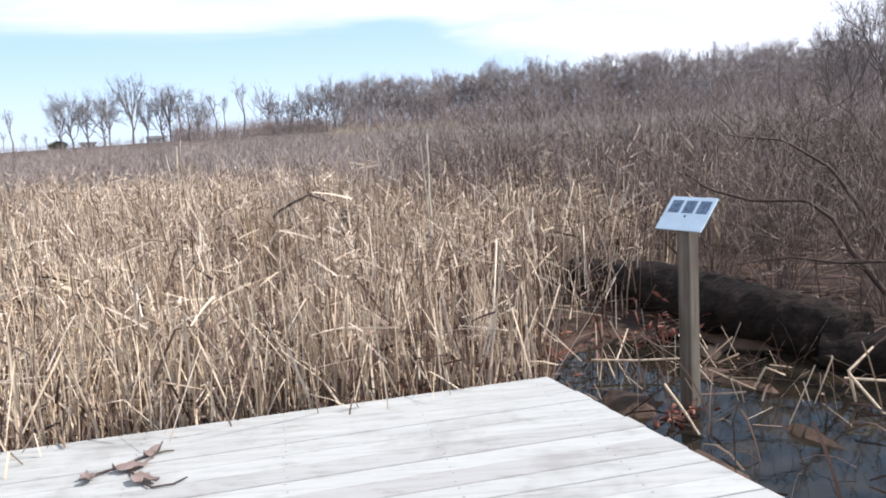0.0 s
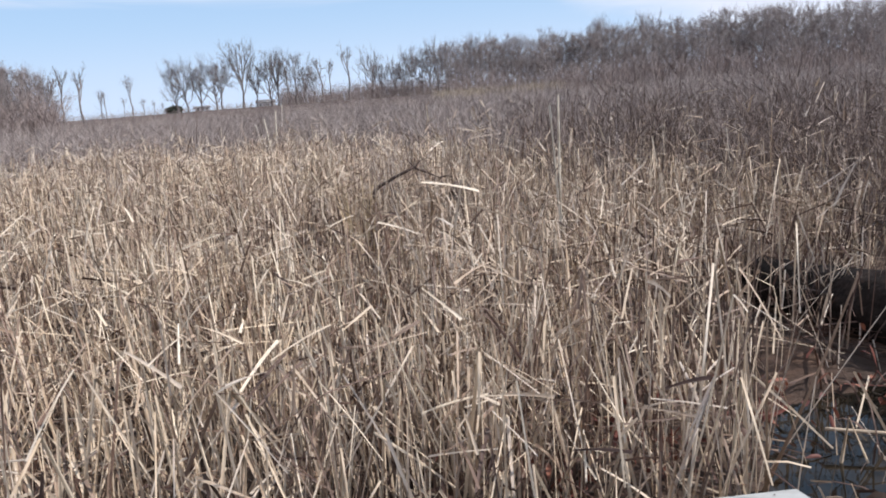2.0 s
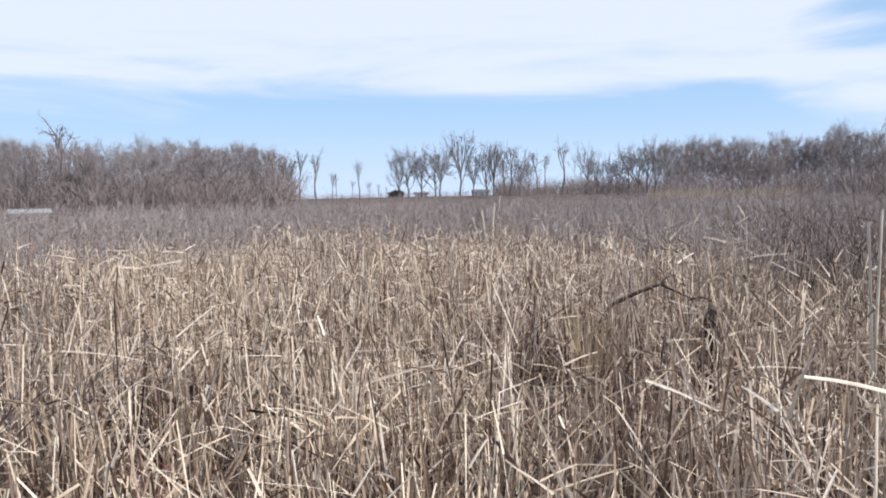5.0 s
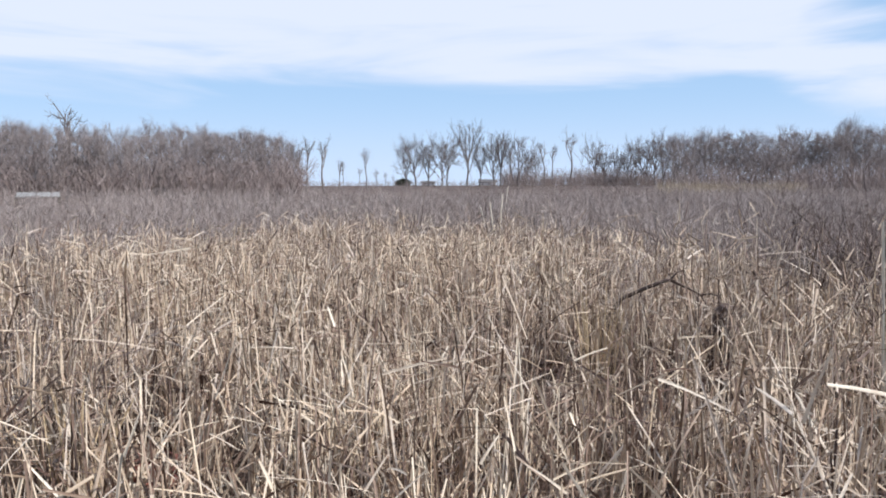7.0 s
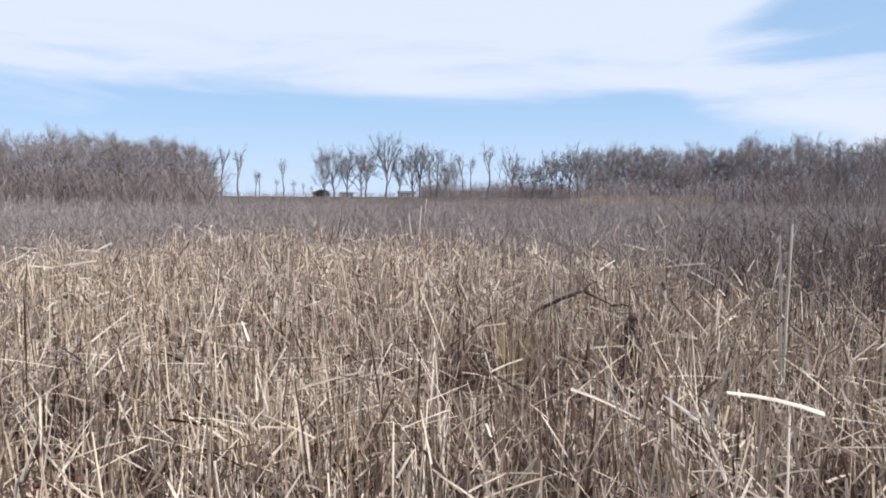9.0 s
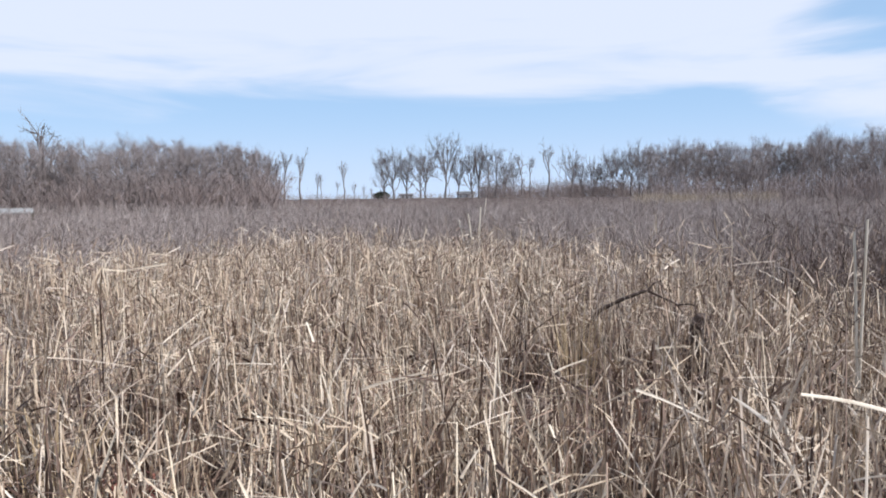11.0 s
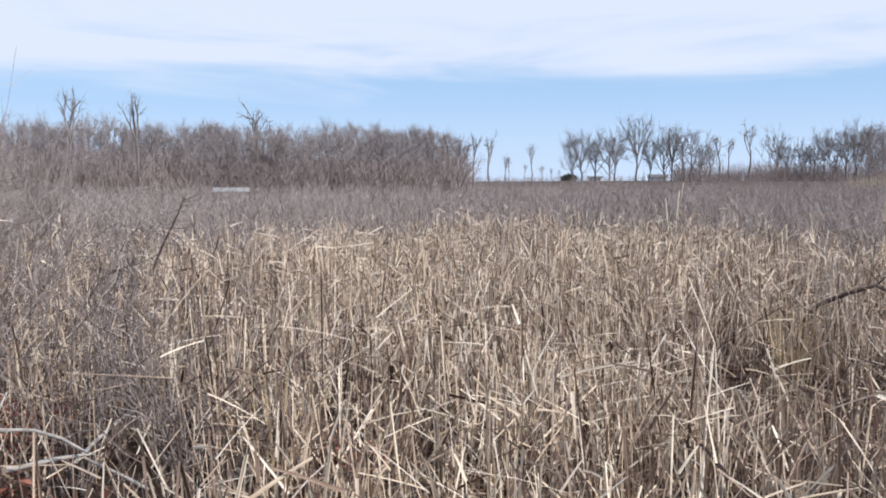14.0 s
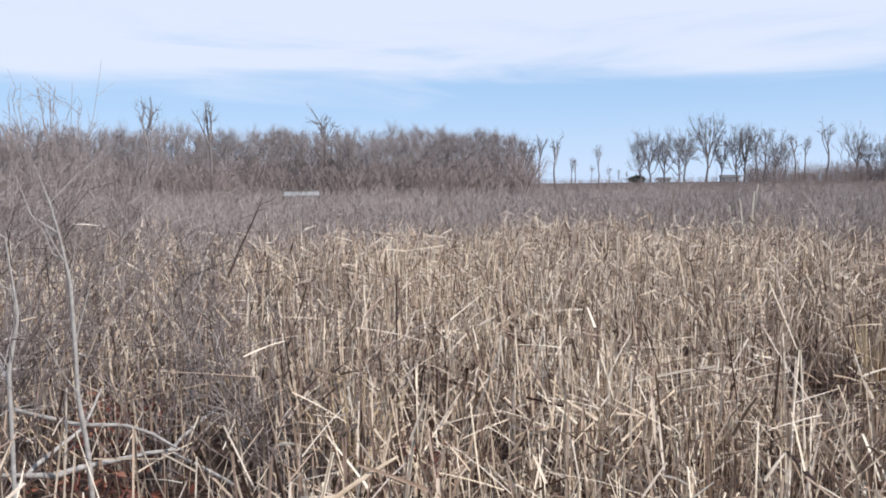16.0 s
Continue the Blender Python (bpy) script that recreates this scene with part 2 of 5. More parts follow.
LOG_BARK, BOARD, POST = log_material(), board_material(), post_material()
SIGN_FACE = painted("sign_face", (0.53, 0.65, 0.74), 0.35, 0.05)
SIGN_PHOTO = painted("sign_photo", (0.11, 0.17, 0.26), 0.4, 0.35, 40.0)
SIGN_EDGE = painted("sign_edge", (0.10, 0.13, 0.13), 0.5)
METAL_DARK = painted("rusty_steel", (0.10, 0.08, 0.07), 0.6, 0.3)
MUD, WATER = ground_material(), water_material()
WHITE_WALL = painted("white_siding", (0.74, 0.74, 0.74), 0.6, 0.06, 0.5)
GREY_ROOF = painted("grey_roof", (0.13, 0.125, 0.125), 0.6, 0.12, 0.4)
PALE_ROOF = painted("pale_sheet_roof", (0.28, 0.27, 0.25), 0.5, 0.14, 1.5)
CEDAR = twig_material("dark_evergreen", [(0.0, (0.018, 0.024, 0.015)), (0.6, (0.035, 0.045, 0.027)), (1.0, (0.06, 0.065, 0.04))], 1.0)


# ================= mesh helpers =================
def mesh_of(name, chunks, mat, smooth=False):
    """One mesh from chunks of (points n x 3, faces m x 3 or m x 4)."""
    pts, loops, starts, base, at_loop = [], [], [], 0, 0
    for v, f in chunks:
        v, f = np.asarray(v, float).reshape(-1, 3), np.asarray(f, int)
        pts.append(v)
        loops.append((f + base).ravel())
        starts.append(at_loop + np.arange(len(f)) * f.shape[1])
        base += len(v)
        at_loop += f.size
    v, l, s = np.concatenate(pts), np.concatenate(loops), np.concatenate(starts)
    me = bpy.data.meshes.new(name)
    me.vertices.add(len(v))
    me.vertices.foreach_set("co", v.ravel().astype(np.float32))
    me.loops.add(len(l))
    me.loops.foreach_set("vertex_index", l.astype(np.int32))
    me.polygons.add(len(s))
    me.polygons.foreach_set("loop_start", s.astype(np.int32))
    if smooth:
        me.polygons.foreach_set("use_smooth", np.ones(len(s), bool))
    me.materials.append(mat)
    me.update(calc_edges=True)
    me.validate()
    return me


def piece(name, chunks, mat, parent=None, label="", smooth=False):
    ob = new(name, mesh_of(name, chunks, mat, smooth))
    ob.parent = parent
    if label:
        ob["label"] = label
    return ob


def unit(v):
    return v / np.maximum(np.linalg.norm(v, axis=-1, keepdims=True), 1e-9)


def strips(p, w, side, fold=0.0):
    """Ribbons along the lines p (n, k, 3), of widths w (n, k), laid out to the side (n, 3); fold: depth of the crease along the middle."""
    n, k, _ = p.shape
    side = unit(side)[:, None, :] * np.ones((1, k, 1))
    half = side * w[..., None] / 2
    if fold:
        along = unit(p[:, -1] - p[:, 0])[:, None, :]
        crease = np.cross(side, along) * w[..., None] * fold
        v = np.stack([p - half, p + crease, p + half], 2)
    else:
        v = np.stack([p - half, p + half], 2)
    c = v.shape[2]
    ids = np.arange(n * k * c).reshape(n, k, c)
    f = np.stack([ids[:, :-1, :-1], ids[:, :-1, 1:], ids[:, 1:, 1:], ids[:, 1:, :-1]], -1).reshape(-1, 4)
    return v.reshape(-1, 3), f


def spikes(base, tip, width, rng):
    """Slender three-cornered twigs."""
    side = unit(np.cross(tip - base, rng.normal(size=base.shape))) * np.asarray(width).reshape(-1, 1) / 2
    v = np.stack([base - side, base + side, tip], 1)
    return v.reshape(-1, 3), np.arange(len(base) * 3).reshape(-1, 3)


def tubes(p, r, sides=5):
    """Round rods along the lines p (n, k, 3) with radii r (n, k), closed at both ends."""
    n, k, _ = p.shape
    along = np.gradient(p, axis=1) if k > 2 else np.repeat(p[:, 1:] - p[:, :1], 2, 1)
    along = unit(along)
    ref = np.where(np.abs(along[:, :1, 2:3]) > 0.8, np.array([1.0, 0, 0]), np.array([0, 0, 1.0])) * np.ones((n, k, 3))
    a = unit(np.cross(along, ref))
    b = np.cross(along, a)
    th = np.linspace(0, 2 * np.pi, sides, endpoint=False)
    ring = a[:, :, None] * np.cos(th)[:, None] + b[:, :, None] * np.sin(th)[:, None]
    v = p[:, :, None] + ring * r[:, :, None, None]
    ids = np.arange(n * k * sides).reshape(n, k, sides)
    nxt = np.roll(ids, -1, 2)
    f = np.stack([ids[:, :-1], nxt[:, :-1], nxt[:, 1:], ids[:, 1:]], -1).reshape(-1, 4)
    return v.reshape(-1, 3), f


def tube_ends(p, r, sides):
    """Flat caps for the rods that tubes() makes, as fans of triangles."""
    v, _ = tubes(p, r, sides)
    n, k, _ = p.shape
    v = v.reshape(n, k, sides, 3)
    out = []
    for ring, centre in ((v[:, 0], p[:, 0]), (v[:, -1], p[:, -1])):
        fan = np.concatenate([centre[:, None], ring], 1)
        ids = np.arange(n * (sides + 1)).reshape(n, sides + 1)
        tri = np.stack([np.repeat(ids[:, :1], sides, 1), ids[:, 1:], np.roll(ids[:, 1:], -1, 1)], -1).reshape(-1, 3)
        out.append((fan.reshape(-1, 3), tri))
    return out


def swell(x, y, seed, size):
    """Smooth random field, about -1 to 1, over the plan."""
    g = np.random.default_rng(seed)
    total = 0
    for _ in range(6):
        a, ph = g.uniform(0, 2 * np.pi, 2)
        q = g.uniform(0.6, 1.7) / size * 2 * np.pi
        total = total + np.sin((np.cos(a) * x + np.sin(a) * y) * q + ph)
    return total / 3.0


def within(poly, x, y):
    inside = np.zeros(len(x), bool)
    for (x0, y0), (x1, y1) in zip(poly, poly[1:] + poly[:1]):
        cross = (y0 > y) != (y1 > y)
        inside ^= cross & (x < (x1 - x0) * (y - y0) / ((y1 - y0) or 1e-9) + x0)
    return inside


def scatter(rng, poly, density):
    xs, ys = [q[0] for q in poly], [q[1] for q in poly]
    n = int((max(xs) - min(xs)) * (max(ys) - min(ys)) * density)
    x, y = rng.uniform(min(xs), max(xs), n), rng.uniform(min(ys), max(ys), n)
    keep = within(poly, x, y)
    return x[keep], y[keep]


def box(bm, size, m):
    g = bmesh.ops.create_cube(bm, size=1.0, matrix=m @ Matrix.Diagonal((*size, 1)))
    return g["verts"]


def solid(name, bm, mat, parent=None, label="", bevel=0.0):
    if bevel:
        bmesh.ops.bevel(bm, geom=list(bm.edges), offset=bevel, segments=2, affect="EDGES", profile=0.6)
    me = bpy.data.meshes.new(name)
    bm.to_mesh(me)
    bm.free()
    me.materials.append(mat)
    ob = new(name, me)
    ob.parent = parent
    if label:
        ob["label"] = label
    return ob


def empty(name, m, label, category, group=""):
    ob = new(name)
    ob.matrix_world = m
    return tagged(ob, label, category, group)


# ================= plan =================
EDGE_WAY = Vector((0.9800, 0.1990, 0))          # along the deck's front edge
BACK_WAY = Vector((0.1990, -0.9800, 0))         # from the front edge backwards
CORNER = Vector((0.555, 4.285, 0))                # the deck's far corner, by the pool
SIDE_WAY = Vector((0.665, -1.565, 0)).normalized()
DECK_TOP, DECK_LEFT, DECK_BACK = 0.35, 3.95, 5.4


def deck_right(d):
    """How far past the corner, along the boards, the slanting side lies at d metres from the front edge."""
    return d * (SIDE_WAY @ EDGE_WAY) / (SIDE_WAY @ BACK_WAY)


def deck_point(u, d, z):
    q = CORNER + EDGE_WAY * u + BACK_WAY * d
    return Vector((q.x, q.y, z))


DECK_PLAN = [tuple(deck_point(*q, 0).xy) for q in ((-DECK_LEFT, -0.03), (0.03, -0.03), (deck_right(DECK_BACK) + 0.03, DECK_BACK), (-DECK_LEFT, DECK_BACK))]
CATTAILS = [(-3.5, 2.4), (-3.45, 3.50), (-2.29, 3.74), (0.54, 4.33), (0.66, 4.85), (0.98, 5.6), (1.40, 6.35), (2.1, 7.5), (2.5, 9.3), (1.7, 11.6),
            (-0.5, 12.5), (-2.0, 15.4), (-3.6, 19.1), (-7.7, 20.6), (-11.9, 19.6), (-12.1, 14.2), (-13.9, 11.2), (-14.2, 5.0), (-6.5, 1.5)]
AMONG_BRUSH = [(2.0, 8.0), (3.4, 9.2), (5.6, 12.5), (4.6, 17.5), (1.0, 20.0), (-3.2, 19.0), (-2.0, 15.4), (-0.5, 12.5), (1.7, 11.6), (2.5, 9.3)]
POOL_CORNER = [(-0.25, 4.3), (0.66, 4.85), (1.42, 6.35), (2.15, 7.5), (1.5, 8.4), (0.2, 7.0)]
THICKET = [(-2.75, 2.6), (-2.8, 4.0), (-3.9, 5.0), (-5.3, 6.3), (-7.4, 8.2), (-10.0, 9.6), (-14.2, 9.2), (-14.2, 3.0), (-6.5, 1.5)]


def pool_depth(x, y):
    """1 in the open pool beside the deck, 0 on the bank."""
    a = 1 - np.hypot((x - 2.4) / 2.3, (y - 3.0) / 2.75)
    b = 1 - np.hypot((x - 1.55) / 0.95, (y - 5.0) / 1.05)
    deep = np.clip(np.maximum(a, b) * 4 + 0.25 * swell(x, y, 5, 0.9), 0, 1)
    return deep * (1 - np.clip(1.5 * swell(x, y, 6, 1.0) - 0.25, 0, 0.95))


def ground_height(x, y):
    r = np.hypot(x, y - 3)
    s = np.clip((r - 60) / 190, 0, 1)
    near = np.clip((40 - r) / 20, 0, 1)
    h = 0.05 + near * 0.035 * swell(x, y, 7, 1.3) + 2.5 * s * s * (3 - 2 * s) - 0.24 * pool_depth(x, y)
    return np.where(within(DECK_PLAN, np.ravel(x), np.ravel(y)).reshape(np.shape(x)), np.minimum(h, -0.06), h)


# ================= ground and water =================
def build_ground():
    ang = np.linspace(0, 2 * np.pi, 180, endpoint=False)
    rad = np.concatenate([np.arange(0.1, 9, 0.16), 9 * 1.09 ** np.arange(0, 68)])
    a, r = np.meshgrid(ang, rad)
    x, y = r * np.cos(a), 3 + r * np.sin(a)
    v = np.stack([x, y, ground_height(x, y)], -1)
    ids = np.arange(x.size).reshape(x.shape)
    nxt = np.roll(ids, -1, 1)
    f = np.stack([ids[:-1], nxt[:-1], nxt[1:], ids[1:]], -1).reshape(-1, 4)
    cap_v = np.concatenate([[[0, 3, float(v[0, :, 2].mean())]], v[0]])
    n = len(ang)
    cap_f = np.stack([np.zeros(n, int), 1 + np.arange(n), 1 + (np.arange(n) + 1) % n], -1)
    ob = piece("ground", [(v, f), (cap_v, cap_f)], MUD, smooth=True)
    tagged(ob, "dark wet marsh floor of mud and rotting leaves", "ground", kind="structure")


def build_water():
    th = np.linspace(0, 2 * np.pi, 64, endpoint=False)
    ring = np.stack([1.2 + 5.2 * np.cos(th), 3.0 + 5.0 * np.sin(th), np.zeros(64)], -1)
    v = np.concatenate([[[1.2, 3.0, 0.0]], ring])
    f = np.stack([np.zeros(64, int), 1 + np.arange(64), 1 + (np.arange(64) + 1) % 64], -1)
    tagged(piece("water", [(v, f)], WATER, smooth=True), "still black marsh water mirroring the pale sky", "water", kind="structure")


build_ground()
build_water()


# ================= cattails =================
def reed_lines(rng, x, y, tall, lean, kind, fan=None):
    """Centre lines of dead cattail leaves and stems. kind 0: standing, broken off; 1: folded over; 2: fallen across the rest; 3: lying at the foot."""
    n = len(x)
    z0 = ground_height(x, y)
    drift = 1.7 * swell(x, y, 21, 3.2) + 0.9 * swell(x, y, 22, 1.1)
    turn = drift * 1.6 + rng.normal(0, 0.9, n)
    if fan is not None:
        turn = np.where(np.isnan(fan), turn, np.nan_to_num(fan) + rng.normal(0, 0.5, n))
    out = np.stack([np.cos(turn), np.sin(turn), np.zeros(n)], -1)
    up = np.array([0, 0, 1.0])
    s = np.linspace(0, 1, 5)[None, :, None]
    root = np.stack([x, y, z0 - 0.03], -1)[:, None]
    if kind == 0:
        a = np.abs(rng.normal(0, lean, n))[:, None, None]
        bend = rng.normal(0, 0.035, n)[:, None, None]
        h = tall[:, None, None]
        p = root + h * (s * np.cos(a) * up + (s * np.sin(a) + bend * s * s) * out[:, None])
    elif kind == 1:
        a = np.abs(rng.normal(0, lean, n))
        knee = tall * rng.uniform(0.55, 0.98, n)
        over = np.where(rng.random(n) < 0.8, rng.uniform(-1.5, -0.65, n), rng.uniform(-0.65, 0.5, n))
        far = tall * rng.uniform(0.15, 0.48, n)
        t2 = turn + rng.normal(0, 0.7, n)
        out2 = np.stack([np.cos(t2) * np.cos(over), np.sin(t2) * np.cos(over), np.sin(over)], -1)
        top = root[:, 0] + knee[:, None] * (np.cos(a)[:, None] * up + np.sin(a)[:, None] * out)
        end = top + far[:, None] * out2
        end[:, 2] = np.maximum(end[:, 2], z0 + 0.03)
        mid = root[:, 0] * 0.5 + top * 0.5 + out * rng.normal(0, 0.03, n)[:, None]
        mid2 = top * 0.5 + end * 0.5 + up * rng.uniform(0, 0.012, n)[:, None]
        p = np.stack([root[:, 0], mid, top, mid2, end], 1)
    else:
        low, high = (0.42, 1.0) if kind == 2 else (0.02, 0.13)
        c = np.stack([x, y, z0 + tall / 0.9 * rng.uniform(low, high, n)], -1)[:, None]
        el = rng.normal(0.42, 0.72, n) if kind == 2 else rng.normal(0, 0.07, n)
        length = (rng.uniform(0.10, 0.36, n) * np.where(rng.random(n) < 0.08, 1.5, 1.0) if kind == 2 else rng.uniform(0.2, 0.72, n))[:, None, None]
        free = rng.uniform(0, 2 * np.pi, n)
        way = np.stack([np.cos(free) * np.cos(el), np.sin(free) * np.cos(el), np.sin(el)], -1)[:, None]
        sag = -rng.uniform(0, 0.035, n)[:, None, None] * (2 * s - 1) ** 2 * up
        p = c + (s - 0.5) * length * way + sag * length
        p[..., 2] = np.maximum(p[..., 2], z0[:, None] + 0.015)
    return p


def hollow(x, y):
    """Thin places in the stand: the dark gaps round the dead limb and by the bank."""
    g = 1.3 * np.exp(-(((x + 2.45) / 0.55) ** 2 + ((y - 9.2) / 1.0) ** 2)) + 0.95 * np.exp(-(((x + 1.75) / 0.5) ** 2 + ((y - 9.4) / 1.2) ** 2)) + 0.35 * np.exp(-(((x + 1.2) / 0.35) ** 2 + ((y - 9.9) / 0.6) ** 2))
    g = g + 0.9 * np.exp(-(((x + 4.4) / 0.8) ** 2 + ((y - 4.6) / 0.8) ** 2))
    g = g + 0.9 * np.exp(-(((x + 0.05) / 0.7) ** 2 + ((y - 7.3) / 0.9) ** 2))
    return g + 0.75 * np.exp(-(((x - 0.95) / 0.75) ** 2 + ((y - 6.0) / 1.2) ** 2))


def reeds(rng, poly, density, kind, tall, wide, lean=0.16, fold=0.28, near=None, far=None, thin=True):
    x, y = scatter(rng, poly, density)
    r = np.hypot(x + 0.5, y - 3.0)
    keep = ~within(DECK_PLAN, x, y) & (pool_depth(x, y) < 0.15)
    keep &= rng.random(len(x)) > hollow(x, y) * (0.93 if kind < 3 else 0.3)
    keep &= rng.random(len(x)) < 0.74 + 0.42 * swell(x, y, 31, 1.7)
    if kind < 3:
        keep &= rng.random(len(x)) < 0.56 + 0.95 * swell(x, y, 36, 0.62)
    keep &= ~within(THICKET, x, y) | (rng.random(len(x)) < (np.where(y > 5.7, 0.66, 0.27) if kind < 3 else 0.8))
    if thin and kind < 3:
        keep &= ~within(POOL_CORNER, x, y) | (rng.random(len(x)) < 0.56)
    if near is not None:
        keep &= r >= near
    if far is not None:
        keep &= r < far
    x, y = x[keep], y[keep]
    n = len(x)
    # most of the upright ones grow in tussocks and fan out from them
    fan = np.full(n, np.nan)
    if kind < 2:
        cell = 0.36
        i, j = np.floor(x / cell), np.floor(y / cell)
        hx, hy = (np.sin(i * 12.9898 + j * 78.233) * 43758.5453) % 1, (np.sin(i * 39.346 + j * 11.135) * 24634.6345) % 1
        cx, cy = (i + 0.15 + 0.7 * hx) * cell, (j + 0.15 + 0.7 * hy) * cell
        tuft = rng.random(n) < 0.66
        nx, ny = cx + rng.normal(0, 0.05, n), cy + rng.normal(0, 0.05, n)
        tuft &= ~within(DECK_PLAN, nx, ny)
        fan = np.where(tuft & (rng.random(n) < 0.75), np.arctan2(ny - cy, nx - cx), np.nan)
        x, y = np.where(tuft, nx, x), np.where(tuft, ny, y)
    patch = 1 + 0.16 * swell(x, y, 33, 2.6) + 0.12 * swell(x, y, 34, 0.9)
    tall_n = np.clip(rng.normal(tall, tall * 0.24, n) * patch, 0.25, 1.5)
    p = reed_lines(rng, x, y, tall_n, lean, kind, fan)
    w = np.clip(rng.lognormal(math.log(wide), 0.34, n), wide * 0.4, wide * 1.55)
    k = p.shape[1]
    taper = np.linspace(1.0, 0.55, k)[None, :] * (1 + rng.normal(0, 0.06, (n, k)))
    side = rng.normal(size=(n, 3))
    side[:, 2] *= 0.25
    along = unit(p[:, -1] - p[:, 0])
    side = side - along * (side * along).sum(-1, keepdims=True)
    return strips(p, w[:, None] * taper, side, fold)


def build_cattails():
    rng = np.random.default_rng(11)
    near = [reeds(rng, CATTAILS, 150, 0, 0.68, 0.0118, 0.36, 0.3, far=8.5), reeds(rng, CATTAILS, 260, 1, 0.80, 0.012, 0.3, 0.25, far=8.5),
            reeds(rng, CATTAILS, 400, 2, 0.70, 0.011, fold=0.22, far=8.5)]
    bed = tagged(piece("cattail_bed", near, STRAW), "dense dead straw-coloured cattails, broken and folded over", "cattails", kind="stuff")
    mid = [reeds(rng, CATTAILS, 120, 0, 0.80, 0.0135, 0.28, 0, near=8.5), reeds(rng, CATTAILS, 190, 1, 0.84, 0.0135, 0.26, 0, near=8.5),
           reeds(rng, CATTAILS, 360, 2, 0.82, 0.0135, fold=0, near=8.5)]
    tagged(piece("cattail_bed", mid, STRAW), "pale dead cattails standing thick towards the brush", "cattails", kind="stuff")
    # brown leaves low in the stand; their dark colour also imitates shade in the gaps
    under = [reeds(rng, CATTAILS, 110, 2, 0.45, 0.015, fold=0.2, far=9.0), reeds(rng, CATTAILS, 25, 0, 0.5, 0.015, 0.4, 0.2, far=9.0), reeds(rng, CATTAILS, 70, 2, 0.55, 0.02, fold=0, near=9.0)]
    tagged(piece("cattail_bed", under, LITTER), "last year's rotted brown leaves low among the cattails, their dark colour deepening the gap shade", "cattails", kind="stuff")
    mixed_in = [reeds(rng, AMONG_BRUSH, 20, 0, 0.95, 0.017, 0.3, 0), reeds(rng, AMONG_BRUSH, 26, 1, 1.0, 0.018, 0.28, 0), reeds(rng, AMONG_BRUSH, 36, 2, 1.05, 0.018, fold=0)]
    tagged(piece("cattail_bed", mixed_in, STRAW), "thin pale cattails standing in the dark brush", "cattails", kind="stuff")
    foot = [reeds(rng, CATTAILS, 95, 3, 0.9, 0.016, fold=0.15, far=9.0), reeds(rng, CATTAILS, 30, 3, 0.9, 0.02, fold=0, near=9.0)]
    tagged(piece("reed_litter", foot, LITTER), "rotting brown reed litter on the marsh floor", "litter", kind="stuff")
    # corner reeds by the pool, in the darker litter colour
    wet = [reeds(rng, POOL_CORNER, 55, 0, 0.7, 0.0115, 0.34, 0.3, thin=False), reeds(rng, POOL_CORNER, 60, 1, 0.78, 0.012, 0.26, 0.25, thin=False), reeds(rng, POOL_CORNER, 90, 2, 0.7, 0.0115, fold=0.2, thin=False)]
    tagged(piece("cattail_bed", wet, LITTER), "brown cattails leaning over the pool's edge", "cattails", kind="stuff")
    bank = [(1.2, 6.3), (2.2, 7.6), (3.2, 9.6), (7.0, 9.0), (7.0, 4.4), (4.4, 4.2), (3.3, 5.2), (2.75, 5.7)]
    side = [reeds(rng, bank, 70, 3, 0.9, 0.014, fold=0.15), reeds(rng, bank, 26, 2, 0.55, 0.013, fold=0.15), reeds(rng, bank, 24, 0, 0.6, 0.012, 0.4, 0.2)]
    tagged(piece("reed_litter", side, LITTER), "brown dead reeds and leaves tangled on the bank", "litter", kind="stuff")
    round_deck = [(-10.0, -7.0), (7.5, -7.0), (7.5, 4.2), (4.8, 3.0), (4.6, 0.6), (2.7, -0.6), (-3.2, -2.0), (-3.6, 2.4), (-6.5, 1.6), (-10.0, 3.0)]
    back = [reeds(rng, round_deck, 30, 3, 0.9, 0.015, fold=0), reeds(rng, round_deck, 12, 0, 0.6, 0.013, 0.35, 0), reeds(rng, round_deck, 16, 2, 0.6, 0.013, fold=0)]
    tagged(piece("reed_litter", back, LITTER), "thin brown dead reeds on the mud round the deck", "litter", kind="stuff")
    # the leaves in the front ranks before the deck, one by one
    kinds = []
    for n in range(24):
        zero = np.zeros(1)
        p = reed_lines(rng, zero, zero + 40.0, np.array([rng.uniform(0.6, 1.0)]), 0.22, n % 2)
        p = p - np.array([0, 40.0, 0.05])
        w = np.linspace(1, 0.5, 5)[None] * rng.uniform(0.010, 0.018)
        side_way = rng.normal(size=(1, 3)) * np.array([1, 1, 0.2])
        kinds.append(mesh_of("cattail_leaf", [strips(p, w, side_way, 0.28)], STRAW))
    count = 0
    while count < 290:
        u, d = rng.uniform(-3.0, 0.1), rng.uniform(-1.5, -0.05)
        q = deck_point(u, d, 0)
        here = (np.array([q.x]), np.array([q.y]))
        if pool_depth(*here)[0] > 0.1:
            continue
        leaf = new("cattail_leaf", kinds[int(rng.integers(0, 24))])
        leaf.parent = bed
        leaf.matrix_world = pose(q.x, q.y, float(ground_height(*here)[0]) - 0.01, 0, 0, rng.uniform(0, 360))
        count += 1


build_cattails()


